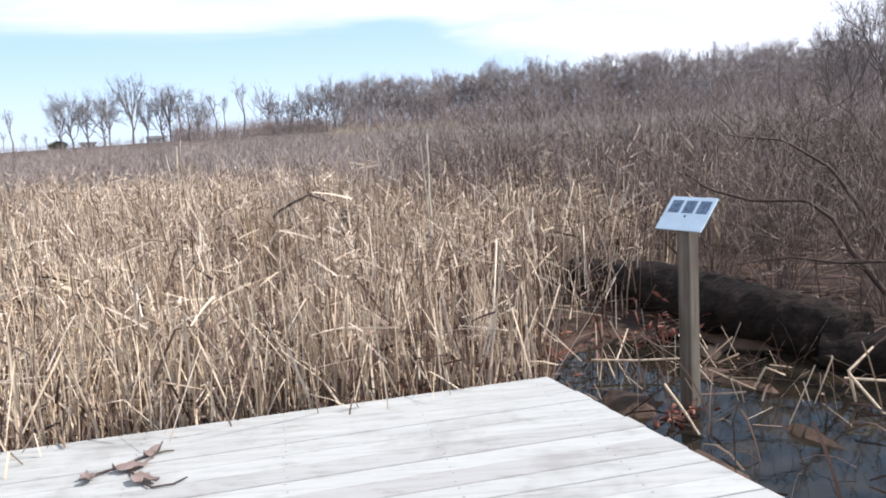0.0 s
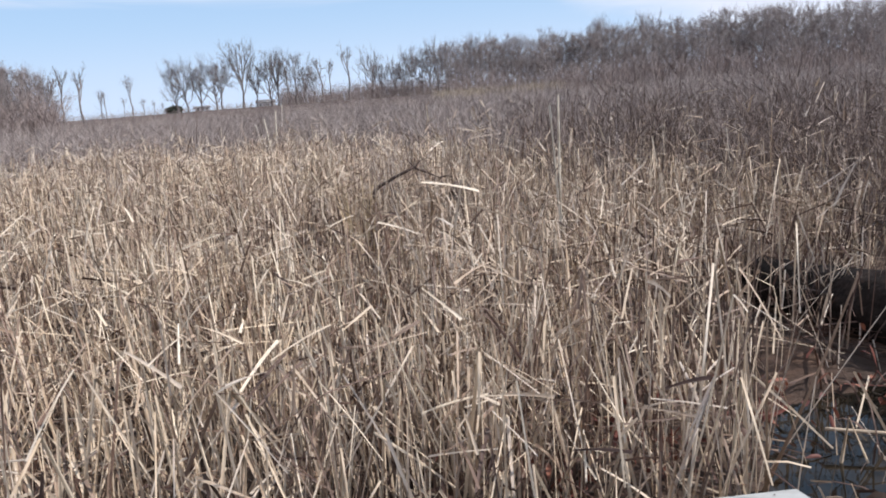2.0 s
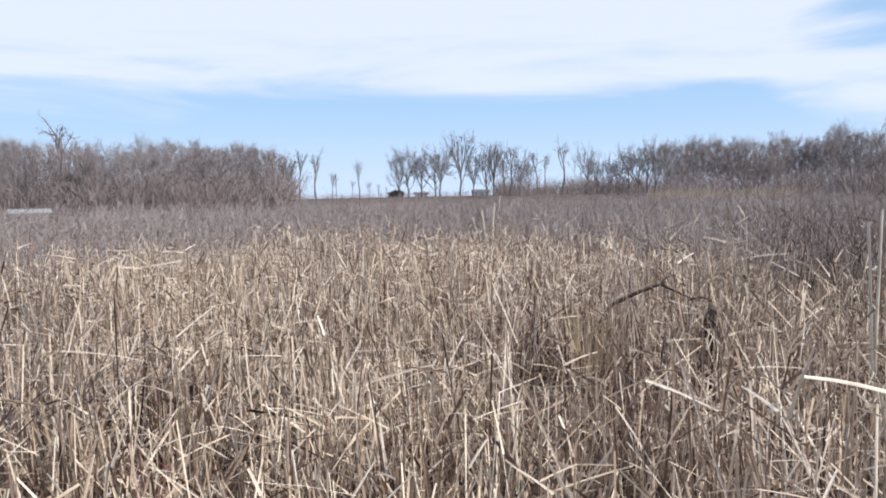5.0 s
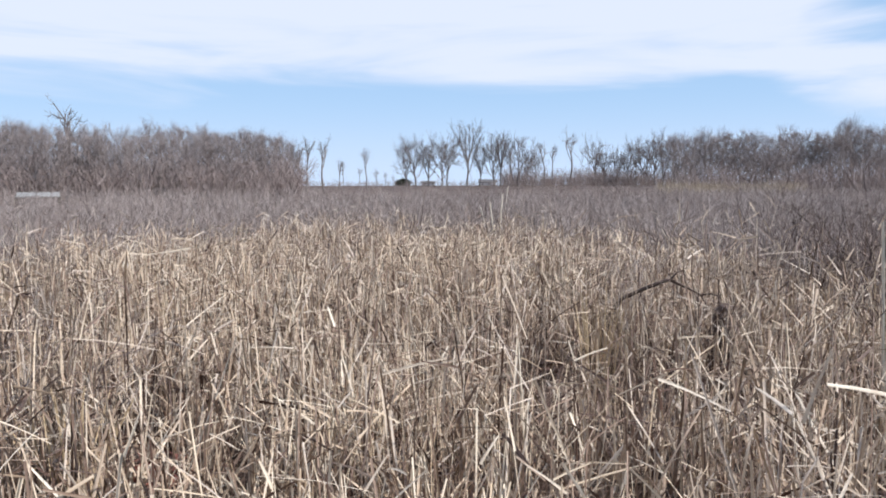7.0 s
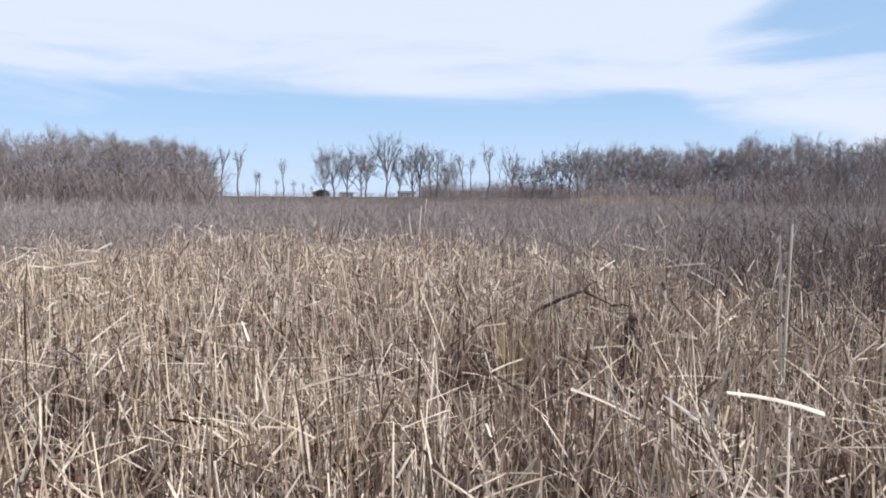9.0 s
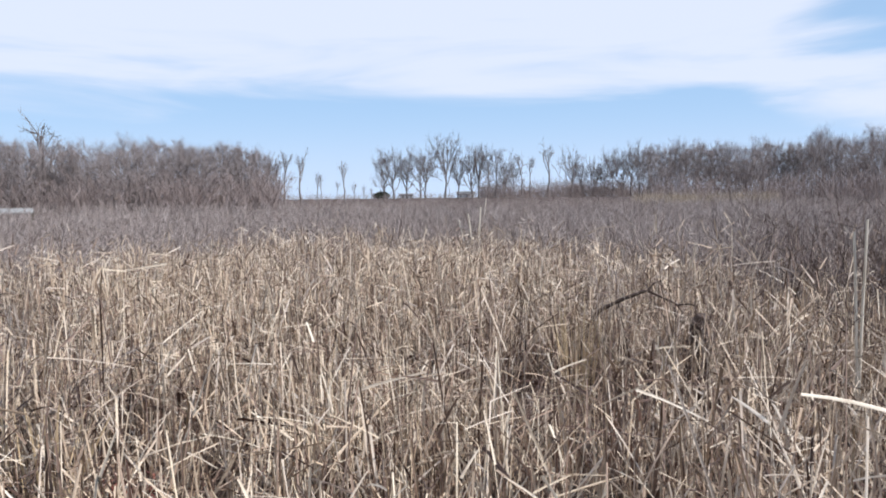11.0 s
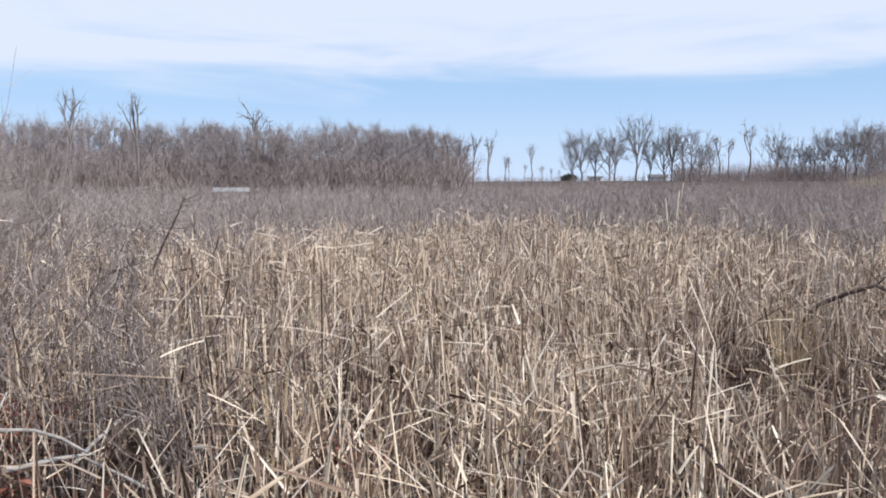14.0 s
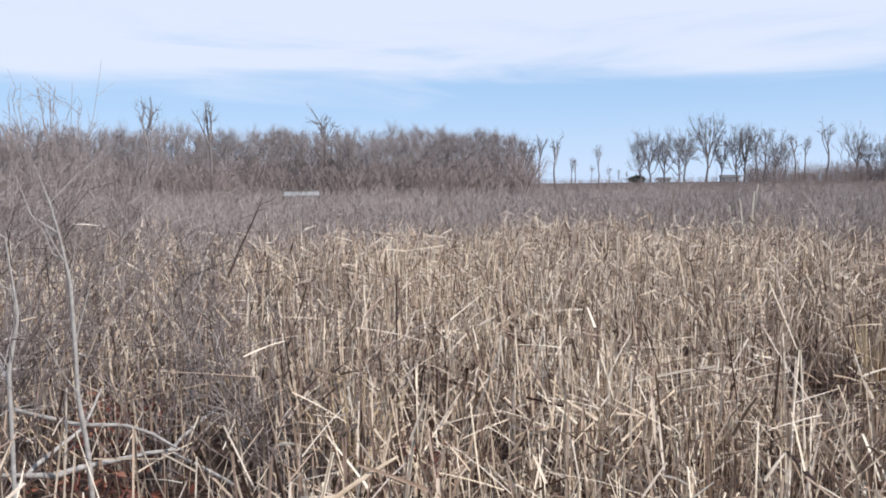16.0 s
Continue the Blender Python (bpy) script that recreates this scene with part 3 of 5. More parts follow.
# ================= deck =================
def build_deck():
    deck = empty("deck", Matrix.Identity(4), "sun-bleached grey plank viewing deck beside a marsh pool", "deck")
    tagged(deck, kind="structure")
    rng = random.Random(4)
    wide, gap, thick = 0.139, 0.005, 0.036
    rows = int(DECK_BACK / (wide + gap))
    for i in range(rows):
        d0 = i * (wide + gap)
        d1 = d0 + wide
        left = -DECK_LEFT + rng.uniform(-0.012, 0.012)
        out = 0.006 * rng.uniform(-1, 1)
        lift = 0.0022 * rng.uniform(-1, 1)
        plan = [(left, d0), (deck_right(d0) + out, d0), (deck_right(d1) + out, d1), (left, d1)]
        bm = bmesh.new()
        top = [bm.verts.new(deck_point(u, d, DECK_TOP + lift)) for u, d in plan]
        low = [bm.verts.new(deck_point(u, d, DECK_TOP + lift - thick)) for u, d in plan]
        bm.faces.new(top)
        bm.faces.new(low[::-1])
        for a in range(4):
            b = (a + 1) % 4
            bm.faces.new((top[a], low[a], low[b], top[b]))
        bmesh.ops.recalc_face_normals(bm, faces=bm.faces)
        bmesh.ops.bevel(bm, geom=[e for e in bm.edges if e.verts[0] in top and e.verts[1] in top], offset=0.004, segments=1, affect="EDGES")
        solid("board", bm, BOARD, deck)
    # joists under the boards, the rim along the front and the slanting side, and short piles
    for u in (-3.6, -2.9, -2.2, -1.5, -0.8, -0.1):
        bm = bmesh.new()
        mid = deck_point(u, DECK_BACK / 2 + 0.02, DECK_TOP - thick - 0.076)
        turn = math.atan2(EDGE_WAY.y, EDGE_WAY.x)
        box(bm, (0.038, DECK_BACK - 0.12, 0.14), Matrix.Translation(mid) @ Matrix.Rotation(turn, 4, "Z"))
        solid("joist", bm, POST, deck)
    bm = bmesh.new()
    mid = deck_point((-DECK_LEFT) / 2, 0.032, DECK_TOP - thick - 0.076)
    box(bm, (DECK_LEFT - 0.08, 0.036, 0.14), Matrix.Translation(mid) @ Matrix.Rotation(math.atan2(EDGE_WAY.y, EDGE_WAY.x), 4, "Z"))
    solid("rim_joist", bm, POST, deck)
    bm = bmesh.new()
    length = DECK_BACK / (SIDE_WAY @ BACK_WAY)
    mid = CORNER + SIDE_WAY * length / 2 - EDGE_WAY * 0.05
    mid.z = DECK_TOP - thick - 0.076
    box(bm, (length - 0.16, 0.036, 0.14), Matrix.Translation(mid) @ Matrix.Rotation(math.atan2(SIDE_WAY.y, SIDE_WAY.x), 4, "Z"))
    solid("rim_joist", bm, POST, deck)
    for u, d in ((-0.12, 0.14), (-3.7, 0.14), (0.2, 2.0), (-1.9, 0.14), (0.5, 3.6), (-3.7, 3.0), (0.8, 5.1), (-3.7, 5.1)):
        bm = bmesh.new()
        box(bm, (0.1, 0.1, 0.6), Matrix.Translation(deck_point(u, d, DECK_TOP - thick - 0.3)))
        solid("pile", bm, POST, deck, bevel=0.006)
    # nail heads over the joists
    heads = []
    for i in range(rows):
        for u in (-3.6, -2.9, -2.2, -1.5, -0.8, -0.1):
            for part_d in (0.03, 0.108):
                q = deck_point(u + rng.uniform(-0.008, 0.008), i * (wide + gap) + part_d, DECK_TOP + 0.0035)
                th = np.linspace(0, 2 * np.pi, 6, endpoint=False)
                v = np.concatenate([[list(q)], np.stack([q.x + 0.004 * np.cos(th), q.y + 0.004 * np.sin(th), np.full(6, q.z - 0.001)], -1)])
                f = np.stack([np.zeros(6, int), 1 + np.arange(6), 1 + (np.arange(6) + 1) % 6], -1)
                heads.append((v, f))
    tagged(piece("nail_heads", heads, METAL_DARK, deck, "dark rusty nail heads in rows"), kind="stuff")


build_deck()


def leaf_mesh(rng, length, width, curl):
    """A dry curled leaf: a bent blade with a crease and a ragged rim."""
    k, c = 9, 5
    s = np.linspace(0, 1, k)[:, None]
    side = np.linspace(-1, 1, c)[None, :]
    out = np.sin(np.pi * s ** 0.8) * width / 2 * (1 + 0.18 * rng.normal(size=(k, 1)))
    x = s * length + 0 * side
    y = out * side
    z = curl * (s - 0.5) ** 2 * length + 0.2 * np.abs(y) * side ** 2 + 0.008 * rng.normal(size=(k, c)) + 0.012
    v = np.stack([x, y, np.maximum(z, 0.004)], -1)
    ids = np.arange(k * c).reshape(k, c)
    f = np.stack([ids[:-1, :-1], ids[1:, :-1], ids[1:, 1:], ids[:-1, 1:]], -1).reshape(-1, 4)
    return v.reshape(-1, 3), f


def build_deck_litter():
    rng = np.random.default_rng(3)
    pale = straw_material("dry_leaf", [(0.0, (0.19, 0.135, 0.12)), (1.0, (0.32, 0.25, 0.225))], 0.1)
    for n, (x, y, turn, length, width, curl) in enumerate(((-1.57, 3.34, 30, 0.18, 0.10, 0.4), (-1.48, 3.48, 70, 0.14, 0.07, 0.6), (-1.45, 3.26, -20, 0.15, 0.08, 0.4), (-1.63, 3.24, 120, 0.12, 0.07, 0.5))):
        ob = piece("dead_leaf", [leaf_mesh(rng, length, width, curl)], pale)
        ob.matrix_world = pose(x, y, DECK_TOP + 0.002, 0, 0, turn)
        tagged(ob, "curled dry brown leaf lying on the deck boards", "leaf", "litter on the deck")
    for pts in (((-1.50, 3.36), (-1.42, 3.24), (-1.33, 3.16), (-1.24, 3.17), (-1.20, 3.24)), ((-1.66, 3.32), (-1.57, 3.38), (-1.48, 3.50), (-1.40, 3.54), (-1.36, 3.55))):
        p = np.array([[(x, y, DECK_TOP + 0.009 + 0.004 * (i % 2)) for i, (x, y) in enumerate(pts)]])
        r = np.full((1, 5), 0.0055) * np.linspace(1.2, 0.6, 5)
        ob = piece("dead_twig", [tubes(p, r, 6), *tube_ends(p, r, 6)], DARK_BARK, smooth=True)
        tagged(ob, "thin dark curved twig lying on the deck boards", "twig", "litter on the deck")


build_deck_litter()


# ================= sign =================
def build_sign():
    """A tilted panel on a square post that stands in the pool."""
    sign = empty("nature_sign", pose(1.465, 4.57, 0), "tilted pale blue panel on a weathered post in the pool", "sign")
    bm = bmesh.new()
    box(bm, (0.088, 0.085, 1.55), pose(0, 0, 1.13 - 0.775, 0, 0, -57))
    post = solid("post", bm, POST, sign, bevel=0.006)
    tilt = pose(0.0, 0.015, 1.195, 0, 0, -56) @ pose(0, 0, 0, 46, 0, 0)
    bm = bmesh.new()
    box(bm, (0.33, 0.245, 0.012), tilt)
    panel = solid("panel", bm, SIGN_FACE, sign, "pale blue panel with three dark photographs", bevel=0.003)
    bm = bmesh.new()
    box(bm, (0.30, 0.06, 0.02), tilt @ Matrix.Translation((0, 0.0, -0.017)))
    solid("batten", bm, SIGN_EDGE, sign)
    for x in (-0.098, 0.004, 0.105):
        bm = bmesh.new()
        box(bm, (0.078, 0.092, 0.003), tilt @ Matrix.Translation((x, 0.048, 0.0065)))
        solid("photograph", bm, SIGN_PHOTO, panel, "dark blue-green photograph")
    bm = bmesh.new()
    bmesh.ops.create_cone(bm, cap_ends=True, segments=14, radius1=0.0085, radius2=0.0085, depth=0.003, matrix=tilt @ Matrix.Translation((0.004, -0.022, 0.007)))
    solid("bolt_head", bm, SIGN_EDGE, panel)


build_sign()


# ================= logs and limbs =================
def rough_log(rng, p, r, rings, sides):
    """A log with swellings, knots and furrows along the bent line p."""
    t = np.linspace(0, 1, rings)
    src = np.linspace(0, 1, len(p))
    line = np.stack([np.interp(t, src, np.array(p)[:, i]) for i in range(3)], -1)
    rad = np.interp(t, src, r) * (1 + 0.05 * rng.normal(size=rings))
    v, f = tubes(line[None], rad[None], sides)
    c = np.repeat(line, sides, 0)
    th = np.tile(np.linspace(0, 2 * np.pi, sides, endpoint=False), rings)
    along = np.repeat(t, sides)
    bumps = 1 + 0.05 * np.sin(th * 9 + 4 * np.sin(along * 9)) + 0.05 * np.sin(th * 2 + along * 14) + 0.03 * rng.normal(size=len(th))
    return [(c + (v - c) * bumps[:, None], f), *tube_ends(line[None], rad[None] * 1.02, sides)]


def build_logs():
    rng = np.random.default_rng(8)
    big = piece("fallen_log", rough_log(rng, [(1.35, 7.75, 0.22), (2.0, 6.52, 0.23), (2.48, 5.76, 0.19), (2.85, 5.22, 0.13)], [0.20, 0.25, 0.24, 0.20], 34, 26), LOG_BARK, smooth=True)
    tagged(big, "thick dark wet log lying at the edge of the pool", "log")
    low = piece("fallen_log", rough_log(rng, [(2.62, 5.22, 0.06), (3.05, 4.85, 0.09), (3.7, 4.45, 0.07), (4.5, 4.12, 0.0)], [0.15, 0.185, 0.19, 0.17], 30, 22), LOG_BARK, smooth=True)
    tagged(low, "dark half-sunken log end lying against another log", "log")
    p = np.array([(-2.60, 11.0, -0.05), (-2.53, 11.05, 0.30), (-2.46, 11.06, 0.54), (-2.35, 11.08, 0.74), (-2.09, 11.12, 0.87), (-1.87, 11.15, 0.96), (-1.74, 11.16, 0.90), (-1.57, 11.18, 0.82), (-1.50, 11.18, 0.70)])
    limb = empty("dead_limb", pose(0, 0, 0), "dark dead limb arching out of the cattails", "branch")
    piece("limb", rough_log(rng, p, np.array([0.036, 0.031, 0.028, 0.024, 0.021, 0.018, 0.012, 0.008, 0.005]), 40, 9), DARK_BARK, limb, smooth=True)
    for a, b, c in (((-1.87, 11.15, 0.95), (-1.80, 11.2, 1.03), (-1.72, 11.22, 1.06)), ((-1.57, 11.18, 0.81), (-1.46, 11.1, 0.84), (-1.36, 11.0, 0.83))):
        q = np.array([[a, b, c]])
        piece("side_branch", [tubes(q, np.array([[0.012, 0.008, 0.003]]), 6)], DARK_BARK, limb, smooth=True)
    stump = piece("rotten_stump", rough_log(rng, [(-1.40, 11.0, -0.05), (-1.38, 10.98, 0.35), (-1.33, 10.95, 0.66), (-1.30, 10.93, 0.75)], [0.13, 0.11, 0.10, 0.06], 16, 14), DARK_BARK, smooth=True)
    tagged(stump, "dark rotten stump among the cattails", "stump")
    # pale fallen branches by the thicket
    for pts, radii in (([(-5.72, 4.38, 0.38), (-5.5, 4.5, 0.40), (-5.28, 4.67, 0.40), (-5.25, 4.76, 0.42), (-5.18, 4.93, 0.43), (-5.12, 5.1, 0.44), (-5.08, 5.3, 0.42)], [0.013, 0.015, 0.017, 0.016, 0.015, 0.013, 0.009]),
                       ([(-6.3, 4.7, 0.62), (-5.96, 4.78, 0.60), (-5.56, 4.93, 0.56), (-5.38, 5.11, 0.55), (-5.17, 5.16, 0.53), (-5.0, 5.22, 0.46)], [0.013, 0.014, 0.013, 0.012, 0.010, 0.006]),
                       ([(-5.4, 4.5, 0.34), (-5.46, 4.63, 0.42), (-5.48, 4.76, 0.48), (-5.51, 4.91, 0.54), (-5.57, 5.0, 0.60), (-5.66, 5.12, 0.72)], [0.013, 0.013, 0.012, 0.011, 0.009, 0.005]),
                       ([(-5.32, 5.3, 0.30), (-5.35, 5.48, 0.40), (-5.35, 5.57, 0.45), (-5.36, 5.71, 0.50), (-5.4, 5.85, 0.56)], [0.012, 0.012, 0.011, 0.009, 0.005]),
                       ([(-5.25, 5.31, 0.37), (-5.09, 5.32, 0.35), (-4.87, 5.33, 0.33), (-4.65, 5.34, 0.30)], [0.007, 0.009, 0.010, 0.009])):
        tagged(piece("fallen_branch", rough_log(rng, pts, radii, 22, 8), PALE_BARK, smooth=True), "pale bleached branch fallen across the reeds", "branch", "pale fallen branches")


build_logs()


# ================= shrubs and brush =================
def shrub_chunks(rng, tall, spread, stems, twigs, thick, tube_sides=0, arch=0.25):
    """Lines of a many-stemmed bare shrub about the origin: stems that bend outwards and side twigs."""
    th = rng.uniform(0, 2 * np.pi, stems)
    out = np.stack([np.cos(th), np.sin(th), 0 * th], -1)[:, None]
    h = tall * rng.uniform(0.55, 1.0, stems)[:, None, None]
    reach = spread * rng.uniform(0.25, 1.0, stems)[:, None, None]
    k = 6
    s = np.linspace(0, 1, k)[None, :, None]
    wob = np.cumsum(rng.normal(0, 0.035, (stems, k, 3)), 1) * min(tall, 1.8)
    wob[:, 0] = 0
    p = out * reach * (0.25 * s + 0.75 * s ** 1.6) + np.array([0, 0, 1.0]) * h * (s - arch * s ** 3 * rng.uniform(0, 1, (stems, 1, 1))) + wob + out * 0.08 * spread
    p[:, 0, 2] = -0.04
    r = thick * rng.uniform(0.6, 1.2, (stems, 1)) * np.linspace(1, 0.3, k)[None]
    side = rng.normal(size=(stems, 3))
    chunks = [tubes(p, r / 2, tube_sides) if tube_sides else strips(p, r, side)]
    # side twigs, then finer ones on those
    pick, pos = rng.integers(0, stems, twigs), rng.uniform(0.22, 1.0, twigs) * (k - 1.001)
    i0 = pos.astype(int)
    fr = (pos - i0)[:, None]
    base = p[pick, i0] * (1 - fr) + p[pick, i0 + 1] * fr
    along = unit(p[pick, i0 + 1] - p[pick, i0])
    way = unit(along + 0.75 * rng.normal(size=(twigs, 3)) + np.array([0, 0, 0.35]))
    length = min(tall, 1.7) * rng.uniform(0.10, 0.36, twigs)[:, None]
    mid = base + way * length * 0.5 + rng.normal(0, 0.08, (twigs, 3)) * length
    tip = base + way * length + rng.normal(0, 0.14, (twigs, 3)) * length
    if tube_sides:
        q = np.stack([base, mid, tip], 1)
        chunks.append(tubes(q, thick * 0.24 * np.array([[1, 0.75, 0.35]]) * np.ones((twigs, 1)), 3))
        fine = twigs * 2
        a = rng.integers(0, twigs, fine)
        g = rng.uniform(0.2, 1, fine)[:, None]
        b2 = base[a] * (1 - g) + tip[a] * g
        t2 = b2 + unit(way[a] + 0.8 * rng.normal(size=(fine, 3))) * length[a] * rng.uniform(0.2, 0.55, (fine, 1))
        chunks.append(spikes(b2, t2, np.full(fine, thick * 0.36), rng))
    else:
        chunks.append(spikes(base, tip, np.full(twigs, thick * 0.5), rng))
    return chunks


def spread_copies(rng, variants, x, y, scale):
    """One chunk list with the variants set out at the places given, each turned and scaled."""
    chunks = []
    z = ground_height(x, y)
    which = rng.integers(0, len(variants), len(x))
    for i, variant in enumerate(variants):
        mine = np.where(which == i)[0]
        if not len(mine):
            continue
        th = rng.uniform(0, 2 * np.pi, len(mine))
        c, s = np.cos(th)[:, None], np.sin(th)[:, None]
        for v, f in variant:
            sc = scale[mine][:, None]
            vx, vy, vz = v[None, :, 0] * sc, v[None, :, 1] * sc, v[None, :, 2] * sc
            w = np.stack([c * vx - s * vy + x[mine][:, None], s * vx + c * vy + y[mine][:, None], vz + z[mine][:, None]], -1)
            ff = f[None] + (np.arange(len(mine)) * len(v))[:, None, None]
            chunks.append((w.reshape(-1, 3), ff.reshape(-1, f.shape[1])))
    return chunks


def polar(rng, n, r0, r1, az0, az1):
    """Places evenly spread over a sector seen from the deck; az in degrees to the left of +y."""
    r = np.sqrt(rng.uniform(r0 ** 2, r1 ** 2, n))
    a = np.radians(rng.uniform(az0, az1, n))
    return -0.6 - r * np.sin(a), 3.0 + r * np.cos(a)


OPEN_BANK = [(0.3, 7.6), (2.35, 7.6), (2.9, 6.6), (3.6, 5.6), (6.5, 4.6), (6.5, -4.0), (-4.5, -4.0), (-4.5, 3.9), (0.3, 4.4)]


def build_brush():
    rng = np.random.default_rng(17)
    fine = [shrub_chunks(rng, 1.0, 0.42, 15, 90, 0.0092) for _ in range(7)]
    plain = [shrub_chunks(rng, 1.0, 0.5, 10, 34, 0.012) for _ in range(6)]
    # first ranks behind the cattails, grey
    x, y = polar(rng, 4200, 7.0, 34, -62, 92)
    keep = ~within(CATTAILS, x, y) & ~within(OPEN_BANK, x, y)
    x, y = x[keep], y[keep]
    right = (x > -0.5 + rng.normal(0, 0.9, len(x))) & (np.hypot(x, y - 3) < 17 + rng.normal(0, 3, len(x)))
    tall = 1.50 + 0.22 * swell(x, y, 41, 5) + rng.normal(0, 0.14, len(x)) + 0.012 * np.hypot(x, y)
    left = ~right
    tagged(piece("brush", spread_copies(rng, fine, x[left], y[left], tall[left] * 0.93), BRUSH), "grey leafless marsh brush behind the cattails", "brush", kind="stuff")
    tagged(piece("brush", spread_copies(rng, fine, x[right], y[right], tall[right] * 1.07), BRUSH_BROWN), "dense brown leafless thicket behind the pool", "brush", kind="stuff")
    # thin stems scattered through the far cattails
    x, y = scatter(rng, CATTAILS, 1.8)
    d = np.hypot(x + 0.6, y - 3)
    keep = (rng.random(len(x)) < np.clip((d - 8) / 22, 0, 0.5) + 0.8 * np.exp(-(((x - 0.6) / 1.9) ** 2 + ((y - 11.6) / 2.2) ** 2)))
    x, y = x[keep], y[keep]
    dim = x > -2.2 + 0.1 * (y - 12)
    for some, mat in ((~dim, BRUSH), (dim, BRUSH_BROWN)):
        tagged(piece("brush", spread_copies(rng, fine, x[some], y[some], rng.normal(1.25, 0.16, some.sum())), mat), "thin bare stems standing among the cattails", "brush", kind="stuff")
    # the wide plain of brush out to the woods
    x, y = polar(rng, 5200, 34, 125, -64, 92)
    tall = 1.75 + 0.25 * swell(x, y, 43, 14) + rng.normal(0, 0.2, len(x))
    tagged(piece("far_brush", spread_copies(rng, plain, x, y, tall), BRUSH), "wide flat of grey-brown leafless brush", "brush", kind="stuff")
    x, y = polar(rng, 2600, 125, 260, -64, 40)
    az, far = np.degrees(np.arctan2(-(x + 0.6), y - 3)), np.hypot(x + 0.6, y - 3)
    field = (az > -2) & (az < 7.5) & (far < 164)
    fx, fy = polar(rng, 500, 128, 164, -2, 7.5)
    tagged(piece("dry_grass", spread_copies(rng, plain, fx, fy, rng.normal(1.9, 0.15, len(fx))), DRY_GRASS), "pale strip of tall dry grass before the wood", "grass", kind="stuff")
    x, y = x[~field], y[~field]
    tagged(piece("far_brush", spread_copies(rng, plain, x, y, rng.normal(1.8, 0.3, len(x))), UNDER), "distant reddish-brown brush before the woods", "brush", kind="stuff")
    # behind the deck, where nothing but the same marsh goes on
    x, y = polar(rng, 1500, 7, 60, 92, 296)
    keep = ~within(OPEN_BANK, x, y) & ~within(DECK_PLAN, x, y)
    tagged(piece("brush", spread_copies(rng, plain, x[keep], y[keep], rng.normal(1.4, 0.2, keep.sum())), BRUSH), "grey leafless brush round the deck", "brush", kind="stuff")


build_brush()


def bare_shrub(rng, x, y, tall, spread, stems, twigs, thick, mat, label, group, name="bare_shrub", arch=0.25):
    ob = empty(name, pose(x, y, float(ground_height(np.array([x]), np.array([y]))[0])), label, "shrub", group)
    ch = shrub_chunks(rng, tall, spread, stems, twigs, thick, 5, arch)
    v, f = ch[0]
    each, ring = len(v) // stems, len(f) // stems
    for n in range(stems):
        piece("stem", [(v[n * each:(n + 1) * each], f[n * ring:(n + 1) * ring] - n * each)], mat, ob, smooth=True)
    tagged(piece("twig_tangle", ch[1:], mat, ob), kind="stuff")
    return ob


